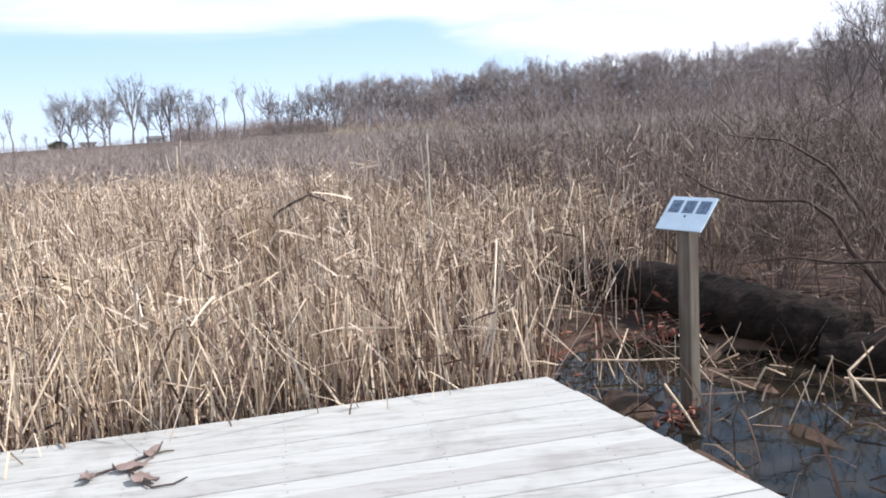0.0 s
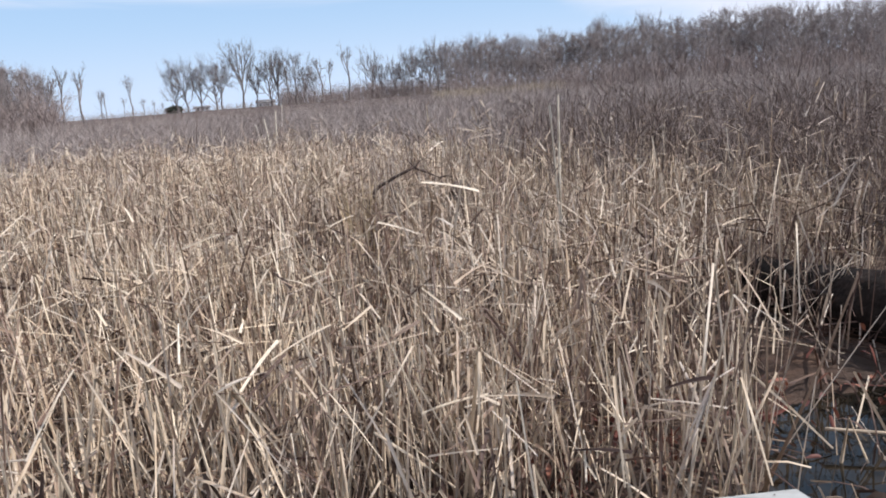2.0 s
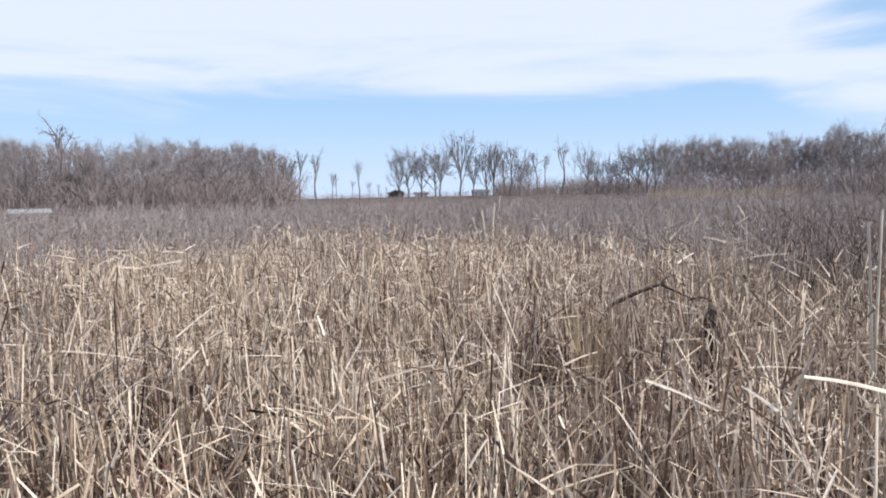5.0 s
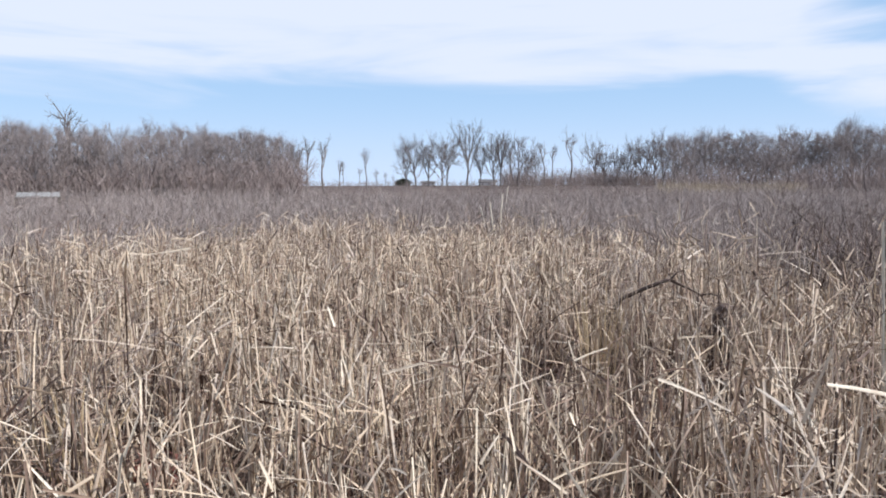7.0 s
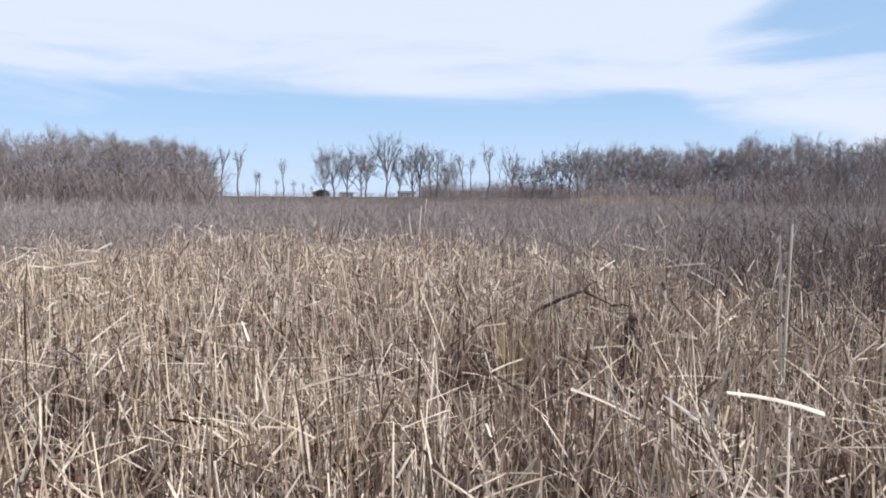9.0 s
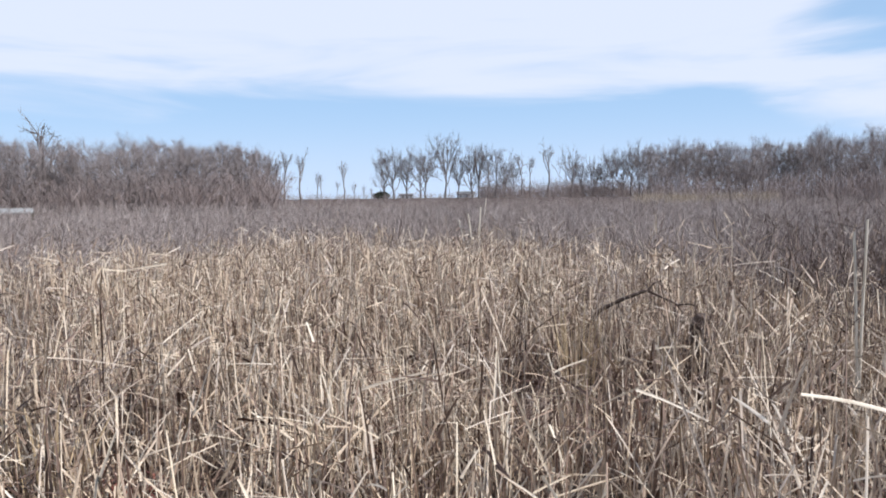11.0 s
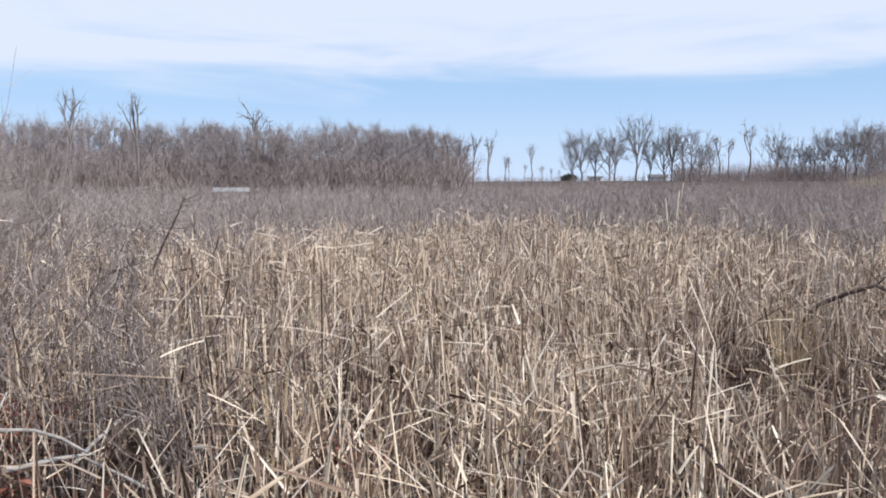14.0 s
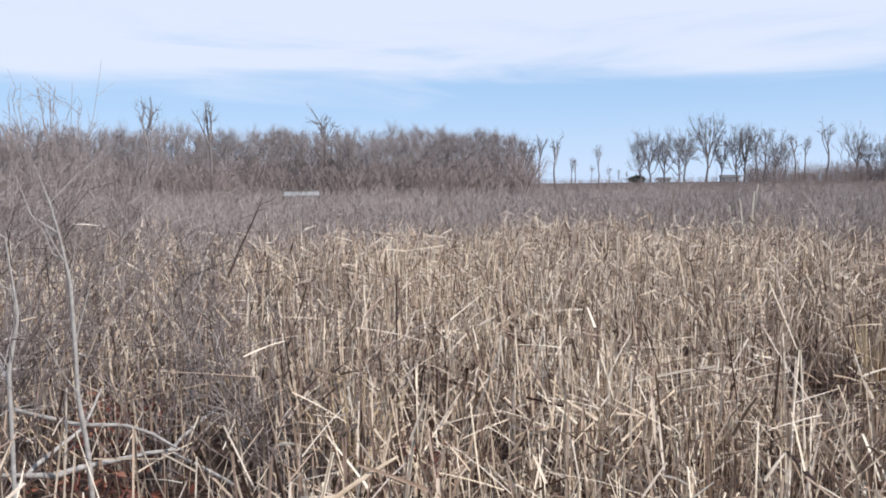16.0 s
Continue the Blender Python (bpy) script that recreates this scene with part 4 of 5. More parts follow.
def build_near_shrubs():
    rng = np.random.default_rng(23)
    grey, brown = "grey leafless shrub with fine upright twigs", "brown leafless shrub with tangled arching branches"
    for x, y, tall, n in ((-5.5, 5.3, 1.45, 18), (-6.3, 4.9, 1.7, 18), (-6.0, 6.2, 1.35, 16), (-7.0, 5.9, 1.75, 20), (-7.5, 7.0, 1.5, 16), (-8.3, 6.3, 1.85, 20),
                          (-5.0, 4.0, 1.55, 14), (-5.9, 4.1, 1.75, 16), (-9.3, 8.0, 1.7, 18), (-6.6, 7.6, 1.2, 12), (-8.9, 9.6, 1.6, 14), (-4.6, 5.6, 1.1, 12),
                          (-5.3, 6.5, 1.0, 10), (-6.8, 6.7, 1.4, 14), (-7.8, 5.2, 1.8, 18), (-9.3, 6.9, 1.8, 18), (-10.4, 7.6, 1.9, 18), (-10.9, 9.3, 1.7, 16), (-5.2, 5.8, 1.15, 12), (-6.2, 4.55, 1.95, 20), (-7.0, 5.0, 2.1, 22), (-6.8, 4.3, 2.15, 20), (-7.6, 4.6, 2.2, 20)):
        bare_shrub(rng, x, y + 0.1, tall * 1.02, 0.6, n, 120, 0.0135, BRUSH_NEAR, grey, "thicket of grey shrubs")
    for x, y, tall, n in ((3.0, 6.7, 1.55, 16), (3.6, 6.1, 1.75, 18), (2.8, 7.7, 1.7, 18), (4.3, 6.9, 1.9, 20), (3.5, 8.0, 1.8, 18), (4.6, 5.5, 1.7, 18), (2.5, 8.9, 1.5, 16), (5.2, 7.9, 2.0, 20), (4.1, 9.3, 1.9, 18)):
        bare_shrub(rng, x, y, tall, 0.85, n + 6, 190, 0.013, BRUSH_BROWN, brown, "brown thicket by the log")
    # tall sprouting shrubs past the thicket
    for x, y, tall in ((-15.3, 9.2, 4.0), (-16.6, 8.6, 3.4), (-14.4, 8.1, 3.0), (-17.4, 10.2, 3.3), (-15.9, 10.6, 2.7), (-13.6, 7.4, 2.4), (-16.2, 7.6, 3.0), (-18.2, 12.0, 3.0)):
        bare_shrub(rng, x, y, tall, 0.8, 40, 300, 0.022, BRUSH, "tall grey sapling clump standing over the brush", "tall saplings", "sapling_clump", 0.04)
    # long single stems
    for pts, radii, mat, label in (
            ([(-4.89, 4.69, 0.0), (-4.90, 4.67, 0.61), (-4.92, 4.64, 0.91), (-4.92, 4.64, 1.14), (-4.92, 4.63, 1.47), (-4.94, 4.60, 1.70), (-4.97, 4.57, 1.88)], [0.013, 0.013, 0.011, 0.010, 0.009, 0.006, 0.003], PALE_BARK, "pale grey lichen-covered shrub stem"),
            ([(-4.48, 4.15, 0.0), (-4.47, 4.16, 0.99), (-4.47, 4.16, 1.18), (-4.45, 4.20, 1.41), (-4.46, 4.17, 1.74)], [0.010, 0.009, 0.008, 0.006, 0.003], PALE_BARK, "pale grey lichen-covered shrub stem"),
            ([(-7.75, 6.3, 0.0), (-7.55, 6.71, 0.86), (-7.49, 6.81, 1.04), (-7.44, 6.89, 1.14), (-7.32, 7.05, 1.19)], [0.014, 0.012, 0.010, 0.008, 0.004], DARK_BARK, "dark bent twig rising over the reeds"),
            ([(-9.4, 8.35, 0.3), (-9.24, 8.71, 1.18), (-9.14, 8.83, 1.5), (-9.06, 8.94, 1.81)], [0.016, 0.014, 0.010, 0.004], DARK_BARK, "dark bent twig rising over the reeds"),
            ([(3.75, 5.7, 0.0), (3.43, 5.87, 0.28), (3.20, 6.0, 0.64), (3.10, 6.05, 0.87), (2.92, 6.14, 1.03), (2.57, 6.30, 1.03), (2.24, 6.42, 1.14), (2.05, 6.5, 1.3)], [0.026, 0.024, 0.021, 0.018, 0.015, 0.012, 0.009, 0.004], DARK_BARK, "dark arching branch over the pool"),
            ([(3.6, 5.45, 0.5), (3.28, 5.61, 0.60), (2.99, 5.77, 0.58), (2.71, 5.91, 0.62), (2.45, 6.02, 0.58)], [0.016, 0.014, 0.012, 0.009, 0.004], DARK_BARK, "dark arching branch over the pool"),
            ([(3.9, 6.2, 0.0), (3.6, 6.3, 0.7), (3.25, 6.4, 1.25), (2.9, 6.5, 1.5), (2.55, 6.6, 1.55)], [0.022, 0.019, 0.015, 0.010, 0.004], DARK_BARK, "dark arching branch over the pool")):
        ob = piece("bare_branch", rough_log(rng, pts, radii, 26, 7), mat, smooth=True)
        tagged(ob, label, "branch")
        line = np.array(pts)
        for _ in range(11):
            i, g = int(rng.integers(1, len(line) - 1)), rng.random()
            foot = line[i] * (1 - g) + line[i + 1] * g if i + 1 < len(line) else line[i]
            way = unit(unit(line[min(i + 1, len(line) - 1)] - line[i - 1]) + 0.7 * rng.normal(size=3))
            size = rng.uniform(0.12, 0.4)
            q = np.stack([foot, foot + way * size * 0.5 + rng.normal(0, 0.015, 3), foot + way * size + rng.normal(0, 0.03, 3) + np.array([0, 0, 0.04])])[None]
            piece("side_twig", [tubes(q, np.array([[0.35, 0.25, 0.1]]) * max(radii) * rng.uniform(0.7, 1.1), 5)], mat, ob, smooth=True)


build_near_shrubs()


# ================= single stalks and plants among the reeds =================
def build_stalks():
    rng = np.random.default_rng(29)
    pale = [("cattail_stalk", -0.13, 9.48, 1.62, -2), ("cattail_stalk", -0.13, 9.48, 1.71, 1), ("cattail_stalk", -6.85, 20.4, 1.72, 4), ("cattail_stalk", -6.95, 20.5, 1.55, -5), ("cattail_stalk", -7.1, 20.5, 1.4, -9), ("cattail_stalk", -8.98, 27.1, 1.9, 6)]
    for name, x, y, tall, lean in pale:
        s = np.linspace(0, 1, 7)
        p = np.stack([x + tall * np.sin(radians(lean)) * s ** 1.4, y + 0.02 * np.sin(s * 5), 0.02 + tall * s], -1)[None]
        r = np.linspace(0.013, 0.009, 7)[None] * (1.0 if y < 15 else 1.8)
        ob = piece(name, [tubes(p, r, 7), *tube_ends(p, r, 7)], PALE_STALK, smooth=True)
        tagged(ob, "tall straight pale cattail stalk standing above the rest", "cattail", "tall cattail stalks")
    # loose stalks that lie across the stand near the deck
    spots = [(-0.65, 6.62, 0.78, 35, 20), (-0.45, 6.5, 0.74, 140, 12), (-0.2, 6.9, 0.72, 70, -8), (-0.9, 6.9, 0.8, 160, 18), (0.1, 6.5, 0.7, 20, 10), (0.35, 6.9, 0.66, 150, 6), (0.6, 7.2, 0.7, 100, 14),
             (-0.05, 7.3, 0.75, 10, 5), (0.9, 7.0, 0.6, 60, 24), (-1.6, 6.4, 0.7, 30, 15), (-2.4, 6.0, 0.68, 130, 10), (-2.9, 6.8, 0.74, 80, 20), (-3.3, 7.4, 0.72, 15, 8), (0.5, 5.8, 0.5, 120, 30),
             (0.75, 5.6, 0.42, 55, 28), (-0.3, 5.4, 0.55, 95, 40), (-1.2, 5.5, 0.6, 65, 30), (-1.9, 5.2, 0.55, 25, 35), (0.2, 7.8, 0.8, 145, 9), (-1.0, 7.6, 0.78, 45, 12), (-4.1, 6.9, 0.7, 110, 14), (1.05, 6.3, 0.4, 75, 35)]
    for x, y, z, turn, el in spots:
        z -= 0.08
        length = rng.uniform(0.32, 0.62)
        a, b = radians(turn + rng.uniform(-15, 15)), radians(el)
        s = np.linspace(-0.5, 0.5, 6)
        p = np.stack([x + length * s * math.cos(a) * math.cos(b), y + length * s * math.sin(a) * math.cos(b), z + length * s * math.sin(b) - 0.02 * s * s], -1)[None]
        w = np.linspace(0.012, 0.008, 6)[None] * rng.uniform(0.8, 1.2)
        side = np.array([[-math.sin(a), math.cos(a), rng.uniform(-0.3, 0.5)]])
        top, under = strips(p, w, side, 0.2), strips(p - np.array([0, 0, 0.004]), w, side, 0.2)
        ob = piece("fallen_cattail", [top, under], STRAW)
        tagged(ob, "pale dry cattail leaf lying across broken reeds", "cattail", "fallen cattail leaves")
    # low plants with rust-red leaves
    for x, y, z, n, size in ((-4.0, 6.22, 0.30, 70, 0.2), (-5.35, 4.9, 0.08, 90, 0.42), (-6.3, 5.6, 0.22, 150, 0.4), (0.75, 5.5, 0.02, 40, 0.35), (-0.3, 4.85, 0.02, 50, 0.35), (1.33, 4.35, 0.0, 22, 0.12), (-3.0, 4.3, 0.03, 40, 0.3), (0.2, 5.2, 0.02, 50, 0.4), (1.6, 5.9, 0.02, 40, 0.35)):
        ob = empty("rusty_plant", pose(x, y, z), "low dead plant with rust-red curled leaves", "plant", "rust-red plants")
        base = rng.normal(0, size * 0.5, (n, 3))
        base[:, 2] = np.abs(base[:, 2]) * 0.7
        way = unit(rng.normal(size=(n, 3)) + np.array([0, 0, 0.3]))
        ln = rng.uniform(0.05, 0.13, (n, 1))
        s = np.linspace(0, 1, 4)[None, :, None]
        p = base[:, None] + way[:, None] * ln[:, None] * s - np.array([0, 0, 0.03]) * s * s
        p[..., 2] = np.maximum(p[..., 2], 0.004)
        w = np.array([[0.35, 1.0, 0.9, 0.1]]) * rng.uniform(0.02, 0.045, (n, 1))
        tagged(piece("foliage", [strips(p, w, rng.normal(size=(n, 3)), 0.25)], RUST, ob), kind="stuff")
        m = max(6, n // 8)
        root = np.stack([rng.normal(0, size * 0.25, m), rng.normal(0, size * 0.25, m), np.zeros(m) - 0.03 - z], -1)
        tip = base[:m] + 0.03
        for a, b in zip(root, tip):
            piece("stalk", [tubes(np.stack([a, (a + b) / 2 + 0.02, b])[None], np.full((1, 3), 0.003), 4)], RUST, ob)
    # tawny tuft with broad upright leaves
    for x, y, n, low, high in ((-4.47, 6.09, 26, 0.5, 0.85), (-2.36, 10.1, 46, 0.45, 0.95)):
        ob = empty("cattail_clump", pose(x, y, 0.03), "upright tuft of tawny yellow cattail leaves", "cattail", "tawny cattail tufts")
        th = rng.uniform(0, 2 * np.pi, n)
        out = np.stack([np.cos(th), np.sin(th), 0 * th], -1)[:, None]
        s = np.linspace(0, 1, 5)[None, :, None]
        h = rng.uniform(low, high, n)[:, None, None]
        p = out * (0.16 * rng.random((n, 1, 1)) + 0.34 * rng.random((n, 1, 1)) * s ** 1.3) + np.array([0, 0, 1.0]) * h * s
        w, side = np.array([[1, 1, 0.9, 0.8, 0.4]]) * rng.uniform(0.010, 0.018, (n, 1)), rng.normal(size=(n, 3))
        for a in range(n):
            piece("leaf", [strips(p[a:a + 1], w[a:a + 1], side[a:a + 1], 0.25)], TAWNY, ob)
    # reeds standing and floating in the pool
    x, y = rng.uniform(0.7, 4.6, 1100), rng.uniform(2.2, 6.2, 1100)
    keep = (~within(DECK_PLAN, x, y)) & (swell(x, y, 61, 0.8) > 0.3)
    x, y = x[keep], y[keep]
    n = len(x)
    th, ln = rng.uniform(0, 2 * np.pi, n), rng.uniform(0.12, 0.5, n)
    el = np.where(rng.random(n) < 0.5, rng.uniform(0.4, 1.5, n), rng.normal(0.02, 0.05, n))
    way = np.stack([np.cos(th) * np.cos(el), np.sin(th) * np.cos(el), np.sin(el)], -1)[:, None]
    s = np.linspace(0, 1, 4)[None, :, None]
    p = np.stack([x, y, np.full(n, 0.006)], -1)[:, None] + way * ln[:, None, None] * s
    p[..., 2] = np.maximum(p[..., 2] + 0.05 * np.sin(s[..., 0] * 3), 0.006)
    tagged(piece("pool_litter", [strips(p, np.full((n, 4), 0.011) * rng.uniform(0.5, 1.4, (n, 1)), rng.normal(size=(n, 3)), 0.2)], LITTER), "broken reeds and leaves floating in the pool", "litter", kind="stuff")
    n = 75
    x, y = rng.normal(1.75, 0.5, n), rng.normal(5.05, 0.4, n)
    keep = ~within(DECK_PLAN, x, y)
    x, y = x[keep], y[keep]
    n = len(x)
    th, ln, el = rng.uniform(0, 2 * np.pi, n), rng.uniform(0.1, 0.4, n), rng.choice([0.03, 0.5, 1.1], n) + rng.normal(0, 0.1, n)
    way = np.stack([np.cos(th) * np.cos(el), np.sin(th) * np.cos(el), np.sin(el)], -1)[:, None]
    p = np.stack([x, y, np.full(n, 0.006)], -1)[:, None] + way * ln[:, None, None] * s
    p[..., 2] = np.maximum(p[..., 2], 0.008)
    tagged(piece("pool_litter", [strips(p, np.full((n, 4), 0.012) * rng.uniform(0.5, 1.4, (n, 1)), rng.normal(size=(n, 3)), 0.2)], STRAW), "pale broken reeds scattered at the log's foot", "litter", kind="stuff")
    for pts in (((1.95, 4.78, 0.01), (2.02, 4.78, 0.14), (2.12, 4.72, 0.10)), ((2.4, 4.40, 0.02), (2.38, 4.45, 0.20), (2.62, 4.62, 0.28)), ((2.36, 4.46, 0.15), (2.6, 4.38, 0.14), (2.85, 4.32, 0.13)), ((2.38, 4.44, 0.18), (2.45, 4.2, 0.02), (2.5, 4.0, 0.005)),
                ((1.25, 4.38, 0.22), (1.32, 4.22, 0.10), (1.36, 4.1, 0.01)), ((1.02, 5.15, 0.0), (1.05, 5.15, 0.22), (1.12, 5.1, 0.02)), ((1.0, 5.3, 0.10), (1.3, 5.25, 0.09), (1.6, 5.2, 0.10))):
        p = np.array([pts])
        r = np.array([[0.009, 0.009, 0.006]])
        tagged(piece("broken_reed", [tubes(p, r, 6), *tube_ends(p, r, 6)], STRAW), "pale bent reed sticking out of the pool", "reed", "broken reeds in the pool")


build_stalks()


# ================= trees =================
def tree_chunks(rng, tall, trunk_to, limbs, limb_from, splay, levels, kids, twigs, twig_len, twig_w, trunk_r, wide, lift=0.25, shrink=0.7):
    """A bare tree about the origin that forks again and again into a rounded crown: the trunk's chunk, and the crown's chunks."""
    k = 7
    s = np.linspace(0, 1, k)
    bend = np.cumsum(rng.normal(0, 0.012 * tall, (k, 2)), 0)
    bend[0] = 0
    trunk = np.stack([bend[:, 0], bend[:, 1], -0.3 + s * tall * trunk_to], -1)
    pos = np.sort(np.append(rng.uniform(limb_from, 0.98, limbs - 2), (1.0, 1.0)))
    base = np.stack([np.interp(pos, s, trunk[:, i]) for i in range(3)], -1)
    th = np.arange(limbs) * 2.4 + rng.uniform(0, 6.3) + rng.normal(0, 0.4, limbs)
    tip_angle = splay * rng.uniform(0.6, 1.25, limbs) * np.where(pos > 0.9, 0.55, 1.0)
    way = np.stack([np.cos(th) * np.sin(tip_angle), np.sin(th) * np.sin(tip_angle), np.cos(tip_angle)], -1)
    ln = tall * (1 - trunk_to) * 0.46 * rng.uniform(0.75, 1.2, limbs) * (1.25 - 0.3 * pos)
    lines, sizes = [], []
    for level in range(levels):
        n = len(base)
        up = np.array([0, 0, lift])
        mid = base + way * ln[:, None] * 0.5 + rng.normal(0, 0.05, (n, 3)) * ln[:, None]
        end_way = unit(way + up + rng.normal(0, 0.16, (n, 3)))
        end = mid + end_way * ln[:, None] * 0.5
        lines.append(np.stack([base, mid, end], 1))
        sizes.append(trunk_r * 0.5 * 0.56 ** level)
        if level == levels - 1:
            break
        src = np.repeat(np.arange(n), kids)
        g = np.where(np.arange(n * kids) % kids < 2, 1.0, rng.uniform(0.3, 0.9, n * kids))[:, None]
        base = mid[src] * (1 - g) + end[src] * g
        way = unit(end_way[src] + rng.normal(0, 0.48, (n * kids, 3)))
        ln = ln[src] * shrink * rng.uniform(0.7, 1.2, n * kids)
    top = max(float(l[..., 2].max()) for l in lines) + twig_len * 0.4
    reach = np.percentile(np.hypot(*lines[-1][:, 2, :2].T), 92)
    fit = np.array([wide * tall / reach, wide * tall / reach, tall / top])
    trunk = trunk * fit
    lines = [l * fit for l in lines]
    chunks = []
    for level, (l, r) in enumerate(zip(lines, sizes)):
        if level < 2:
            chunks.append(tubes(l, max(r, 0.02) * np.array([[1, 0.8, 0.6]]) * np.ones((len(l), 1)), 4))
        else:
            chunks.append(strips(l, max(2 * r, twig_w) * np.array([[1, 0.85, 0.7]]) * np.ones((len(l), 1)), rng.normal(size=(len(l), 3))))
    last = np.concatenate(lines[1:])
    a, g = rng.integers(0, len(last), twigs), rng.uniform(0.0, 1.0, twigs)[:, None]
    b3 = last[a, 0] * (1 - g) + last[a, 2] * g
    w3 = unit(unit(last[a, 2] - last[a, 0]) + 0.65 * rng.normal(size=(twigs, 3)) + np.array([0, 0, 0.2]))
    chunks.append(spikes(b3, b3 + w3 * twig_len * rng.uniform(0.4, 1.2, (twigs, 1)), twig_w * rng.uniform(0.6, 1.3, twigs), rng))
    radius = (trunk_r * (1 - 0.6 * s))[None]
    return (tubes(trunk[None], radius, 7), chunks)


def make_tree(rng, name, label, mat, **shape):
    trunk, crown = tree_chunks(rng, **shape)
    ob = empty(name, pose(0, 0, -80), label, "tree")
    piece("trunk", [trunk], WOOD_TRUNK if name == "woodland_tree" else mat, ob, smooth=True)
    piece("crown", crown, mat, ob)
    return ob


def plant(proto, az, dist, scale, turn, group, used):
    a = radians(az)
    x, y = -0.6 - dist * math.sin(a), 3.0 + dist * math.cos(a)
    z = float(ground_height(np.array([x]), np.array([y]))[0])
    m = pose(x, y, z, 0, 0, turn)
    if proto.name not in used:
        used.add(proto.name)
        ob = proto
        ob.matrix_world = m
    else:
        ob = copy_thing(proto, m)
    ob.scale = (scale, scale, scale)
    return tagged(ob, group=group)


def build_trees():
    rng = np.random.default_rng(37)
    used = set()
    thick = [make_tree(rng, "woodland_tree", "bare grey-brown woodland tree with a dense twiggy crown", WOOD_HAZED, tall=10.2, trunk_to=0.74, limbs=17, limb_from=0.16, splay=0.95, levels=4, kids=3, twigs=4200, twig_len=1.0, twig_w=0.014, trunk_r=0.17, wide=0.31, lift=0.32, shrink=0.84) for _ in range(7)]
    slim = [make_tree(rng, "woodland_tree", "slender bare woodland tree with upswept branches", WOOD_HAZED, tall=10.8, trunk_to=0.7, limbs=13, limb_from=0.2, splay=0.62, levels=4, kids=3, twigs=3000, twig_len=1.0, twig_w=0.014, trunk_r=0.14, wide=0.2, shrink=0.84) for _ in range(5)]
    lone = [make_tree(rng, "field_tree", "bare spreading field tree with open branches", WOOD_FIELD, tall=10.0, trunk_to=0.42, limbs=9, limb_from=0.35, splay=0.75, levels=4, kids=3, twigs=2600, twig_len=0.75, twig_w=0.017, trunk_r=0.17, wide=w, lift=0.2, shrink=0.8) for w in (0.28, 0.34, 0.25, 0.37, 0.31)]
    snag = [make_tree(rng, "dead_tree", "thin dead tree with few bare branches", WOOD_FIELD, tall=10.0, trunk_to=0.6, limbs=4, limb_from=0.7, splay=0.42, levels=3, kids=3, twigs=150, twig_len=0.8, twig_w=0.035, trunk_r=0.2, wide=w, lift=0.35) for w in (0.2, 0.14, 0.25, 0.18)]
    u = rng.uniform
    # the wood beyond the brush, farther round to the left of the open field
    for i in range(140):
        az = 33.8 + (78 - 33.8) * (i + u(-0.4, 0.4)) / 140
        dist = u(112, 150) if az > 35 else u(118, 140)
        kind = thick if u(0, 1) < 0.55 else slim
        plant(kind[int(u(0, len(kind)))], az, dist, u(0.84, 1.05) * (dist / 122) * (0.86 + 0.16 * min(1, (az - 33.6) / 5)), u(0, 360), "trees of the wood across the marsh", used)
    for az, dist, sc in ((48.6, 118, 1.36), (56.3, 112, 1.32), (60.9, 106, 1.3), (32.9, 135, 0.95), (31.6, 135, 0.98), (33.6, 132, 0.9), (30.6, 150, 0.6), (30.2, 150, 0.56), (28.5, 160, 0.84), (27.9, 165, 0.45), (29.1, 165, 0.45), (27.2, 170, 0.36), (26.6, 172, 0.3)):
        plant(snag[int(u(0, len(snag)))], az, dist, sc * 1.06, u(0, 360), "dead trees over the marsh", used)
    # the open row by the farm
    for az, dist, sc in ((25.6, 205, 1.12), (24.9, 208, 1.12), (24.0, 208, 1.16), (23.0, 212, 1.08), (22.6, 206, 1.14), (21.1, 200, 1.36), (20.2, 205, 0.9), (19.2, 205, 1.18), (18.7, 200, 1.12), (17.4, 200, 1.14), (16.8, 204, 0.85), (16.0, 210, 0.8),
                         (11.9, 205, 1.1), (11.2, 206, 0.85), (10.3, 208, 0.86), (9.6, 205, 0.95), (9.0, 205, 1.06), (8.2, 200, 0.98), (7.7, 200, 1.12), (7.1, 195, 1.15)):
        plant(lone[int(u(0, len(lone)))], az, dist, sc * 1.3, u(0, 360), "row of field trees by the farm", used)
    for n, (az, sc) in enumerate(((15.55, 1.12), (14.9, 1.0), (13.76, 1.42), (17.9, 0.9))):
        plant(snag[n], az, 205, sc * 1.12, 40 + 100 * n, "dead trees over the marsh", used)
    # the long wood on the other side, which comes nearer round to the right
    for i in range(150):
        az = 6.6 - (6.6 + 40) * (i + u(-0.4, 0.4)) / 150
        near = 165 - 1.0 * max(0, 5 - az)
        dist = u(near, near + 38)
        kind = thick if u(0, 1) < 0.5 else slim
        plant(kind[int(u(0, len(kind)))], az, dist, u(0.92, 1.16) * (dist / 165) * (1.12 if az < -4 else 1.04), u(0, 360), "trees of the long wood", used)
    # nearer trees at its end
    for az, dist, sc in ((-28.9, 52, 0.56), (-30.6, 46, 0.62), (-32.5, 48, 0.68), (-27.0, 60, 0.48), (-25.0, 66, 0.5), (-34.5, 45, 0.72), (-22.9, 70, 0.5)):
        kind = lone if sc > 0.53 else slim
        sc *= 1.2 if kind is lone else 1.0
        plant(kind[int(u(0, len(kind)))], az, dist, sc, u(0, 360), "nearer trees past the thicket", used)
    # undergrowth in and before the woods
    bushes = [shrub_chunks(rng, 1.0, 0.6, 12, 46, 0.016) for _ in range(6)]
    x1, y1 = polar(rng, 1500, 108, 150, 33.5, 80)
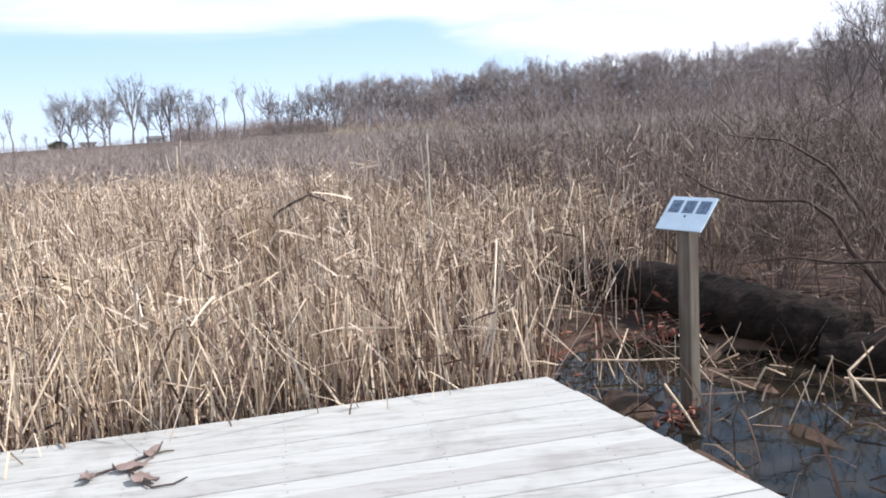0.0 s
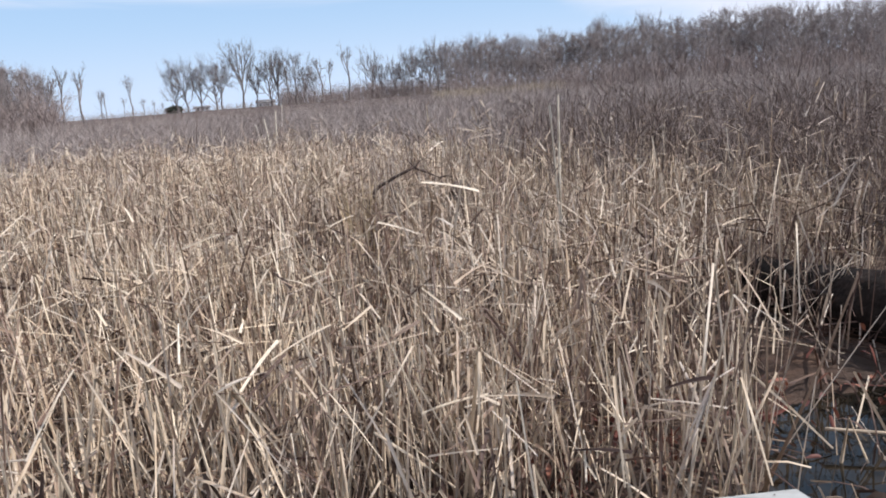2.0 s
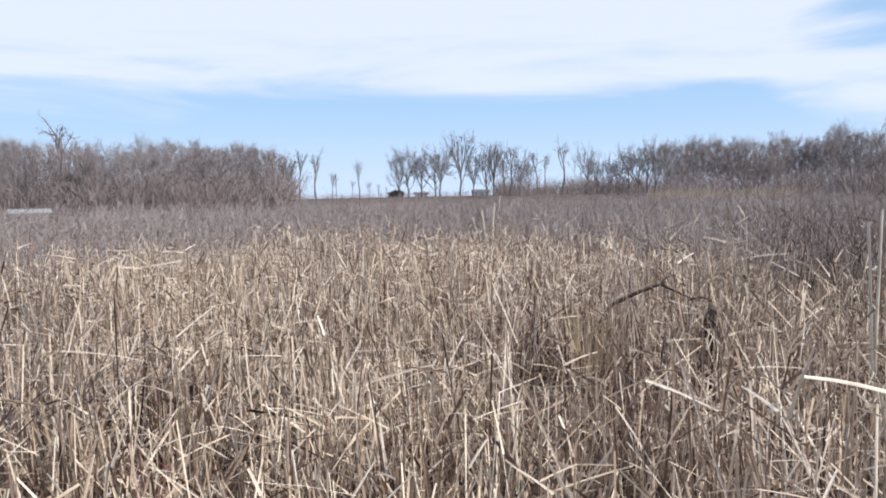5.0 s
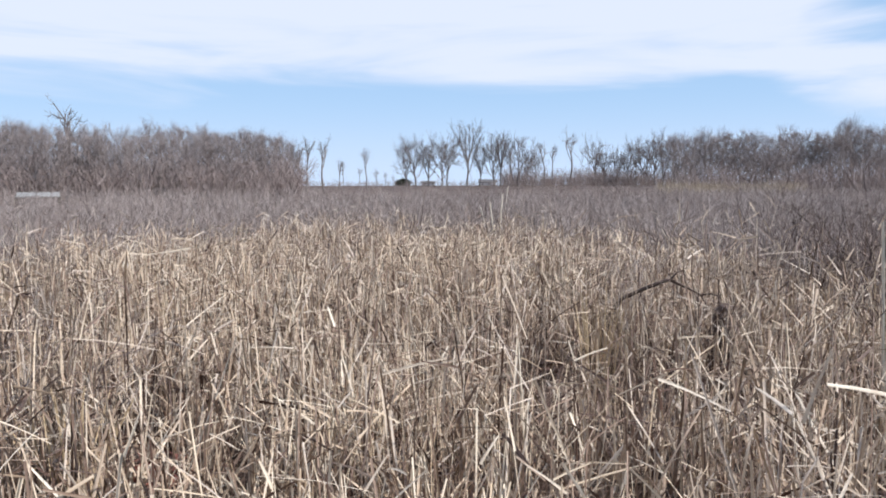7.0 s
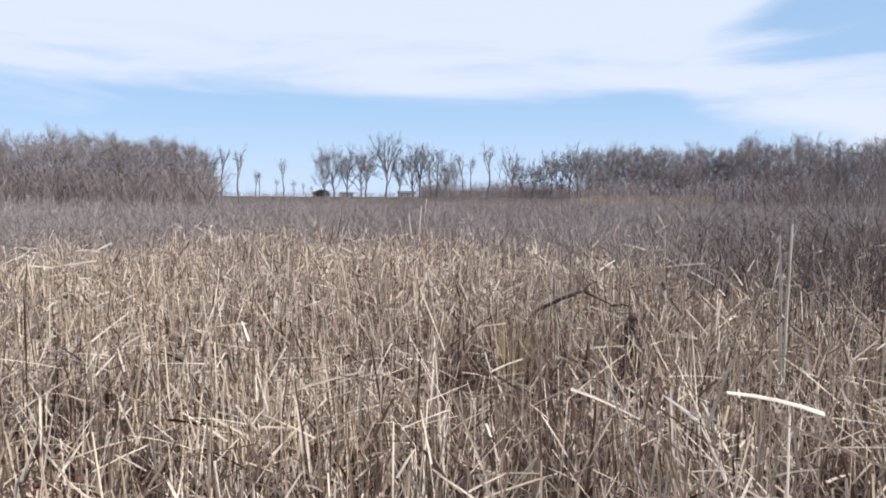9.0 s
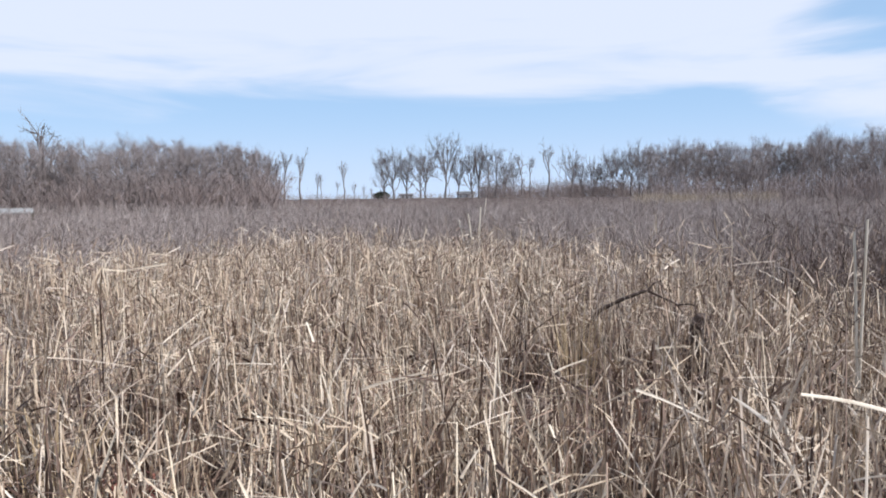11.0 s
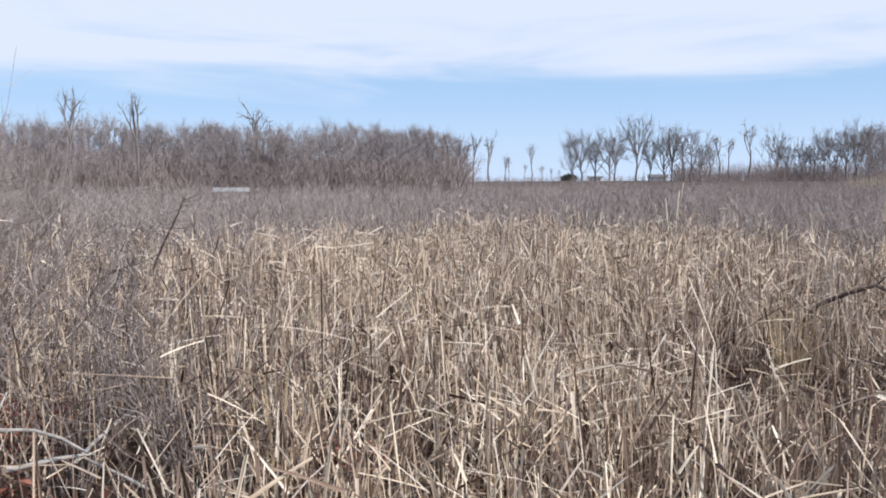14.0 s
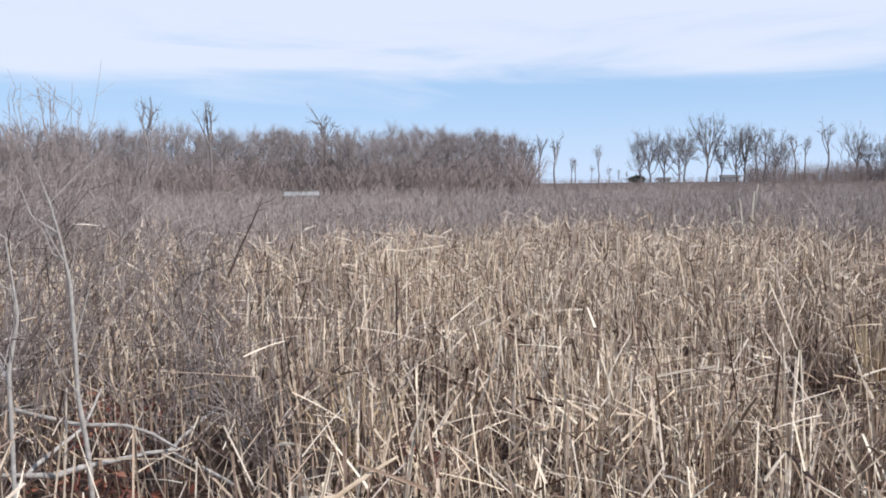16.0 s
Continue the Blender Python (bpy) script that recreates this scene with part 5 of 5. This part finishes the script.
    x2, y2 = polar(rng, 520, 198, 225, 5.5, 18.5)
    x3, y3 = polar(rng, 1500, 120, 190, -42, 6)
    far = np.hypot(x3 + 0.6, y3 - 3) > 150 - 1.0 * np.maximum(0, 5 - np.degrees(np.arctan2(-(x3 + 0.6), y3 - 3)))
    x3, y3 = x3[far], y3[far]
    s1, s2, s3 = rng.uniform(3.0, 7.0, len(x1)), rng.uniform(2.4, 5.0, len(x2)) * (1 + 0.4 * swell(x2, y2, 71, 22)), rng.uniform(2.8, 6.6, len(x3))
    tagged(piece("undergrowth", spread_copies(rng, bushes, x1, y1, s1), UNDER), "reddish-brown leafless undergrowth in the wood", "undergrowth", kind="stuff")
    tagged(piece("undergrowth", spread_copies(rng, bushes, x2, y2, s2), UNDER), "reddish-brown thicket under the field trees", "undergrowth", kind="stuff")
    tagged(piece("undergrowth", spread_copies(rng, bushes, x3, y3, s3), UNDER), "reddish-brown leafless undergrowth in the long wood", "undergrowth", kind="stuff")


build_trees()


# ================= far buildings =================
def build_far():
    def shed(x, y, z, length, depth, wall_h, roof_h, turn, label):
        ob = empty("farm_building", pose(x, y, z, 0, 0, turn), label, "building", "farm buildings")
        bm = bmesh.new()
        box(bm, (length, depth, wall_h), pose(0, 0, wall_h / 2))
        solid("wall", bm, WHITE_WALL, ob, bevel=0.03)
        bm = bmesh.new()
        eave, over = wall_h - 0.05, 0.35
        ring = [[bm.verts.new((sx * (length / 2 + over), y0, z0)) for y0, z0 in ((-depth / 2 - over, eave), (0, eave + roof_h), (depth / 2 + over, eave), (depth / 2 + over, eave - 0.18), (0, eave + roof_h - 0.2), (-depth / 2 - over, eave - 0.18))] for sx in (-1, 1)]
        for i in range(6):
            j = (i + 1) % 6
            bm.faces.new((ring[0][i], ring[0][j], ring[1][j], ring[1][i]))
        bm.faces.new(ring[0][::-1])
        bm.faces.new(ring[1])
        bmesh.ops.recalc_face_normals(bm, faces=bm.faces)
        solid("roof", bm, GREY_ROOF, ob)
        for u in (-0.3, 0.05, 0.34):
            bm = bmesh.new()
            box(bm, (0.45, 0.06, 0.6), pose(u * length, -depth / 2 - 0.02, wall_h * 0.6))
            solid("window", bm, SIGN_EDGE, ob)
        return ob

    shed(-102.5, 232.0, 2.0, 4.0, 3.0, 1.6, 0.5, 24, "small white shed far off among bare trees")
    shed(-85.0, 240.0, 1.9, 5.5, 4.5, 1.9, 0.8, 20, "white farmhouse far off behind bare trees")
    shed(-66.0, 244.0, 2.1, 4.5, 4.0, 1.8, 0.8, 16, "white outbuilding far off behind bare trees")
    rng = np.random.default_rng(5)
    bush = empty("evergreen_bush", pose(-107.4, 223.5, 2.2), "dark green rounded evergreen far off by the field", "bush")
    n = 900
    q = rng.normal(size=(n, 3))
    q = unit(q) * rng.uniform(0.6, 1.0, (n, 1)) * np.array([2.7, 2.2, 1.25]) + np.array([0, 0, 1.15])
    q[:, 2] = np.maximum(q[:, 2], 0.05)
    piece("crown", [spikes(q, q + rng.normal(0, 0.45, (n, 3)), np.full(n, 0.35), rng)], CEDAR, bush)
    p = np.array([[(0, 0, -0.3), (0.1, 0, 0.6), (0.05, 0.1, 1.6)]])
    piece("trunk", [tubes(p, np.array([[0.2, 0.16, 0.08]]), 6)], DARK_BARK, bush)
    # low shelter out in the brush: a pale roof on posts
    hut = empty("shelter", pose(-28.7, 26.0, 0.05, 0, 0, 50), "low shelter with a pale sheet roof standing in the brush", "shelter")
    bm = bmesh.new()
    box(bm, (1.6, 1.1, 0.05), pose(0, 0, 1.60, 9, 0, 0))
    solid("roof", bm, PALE_ROOF, hut, bevel=0.01)
    for sx in (-0.78, 0.78):
        for sy, h in ((-0.45, 1.50), (0.45, 1.64)):
            bm = bmesh.new()
            box(bm, (0.09, 0.09, h + 0.2), pose(sx, sy, h / 2 - 0.1))
            solid("post", bm, POST, hut)


build_far()
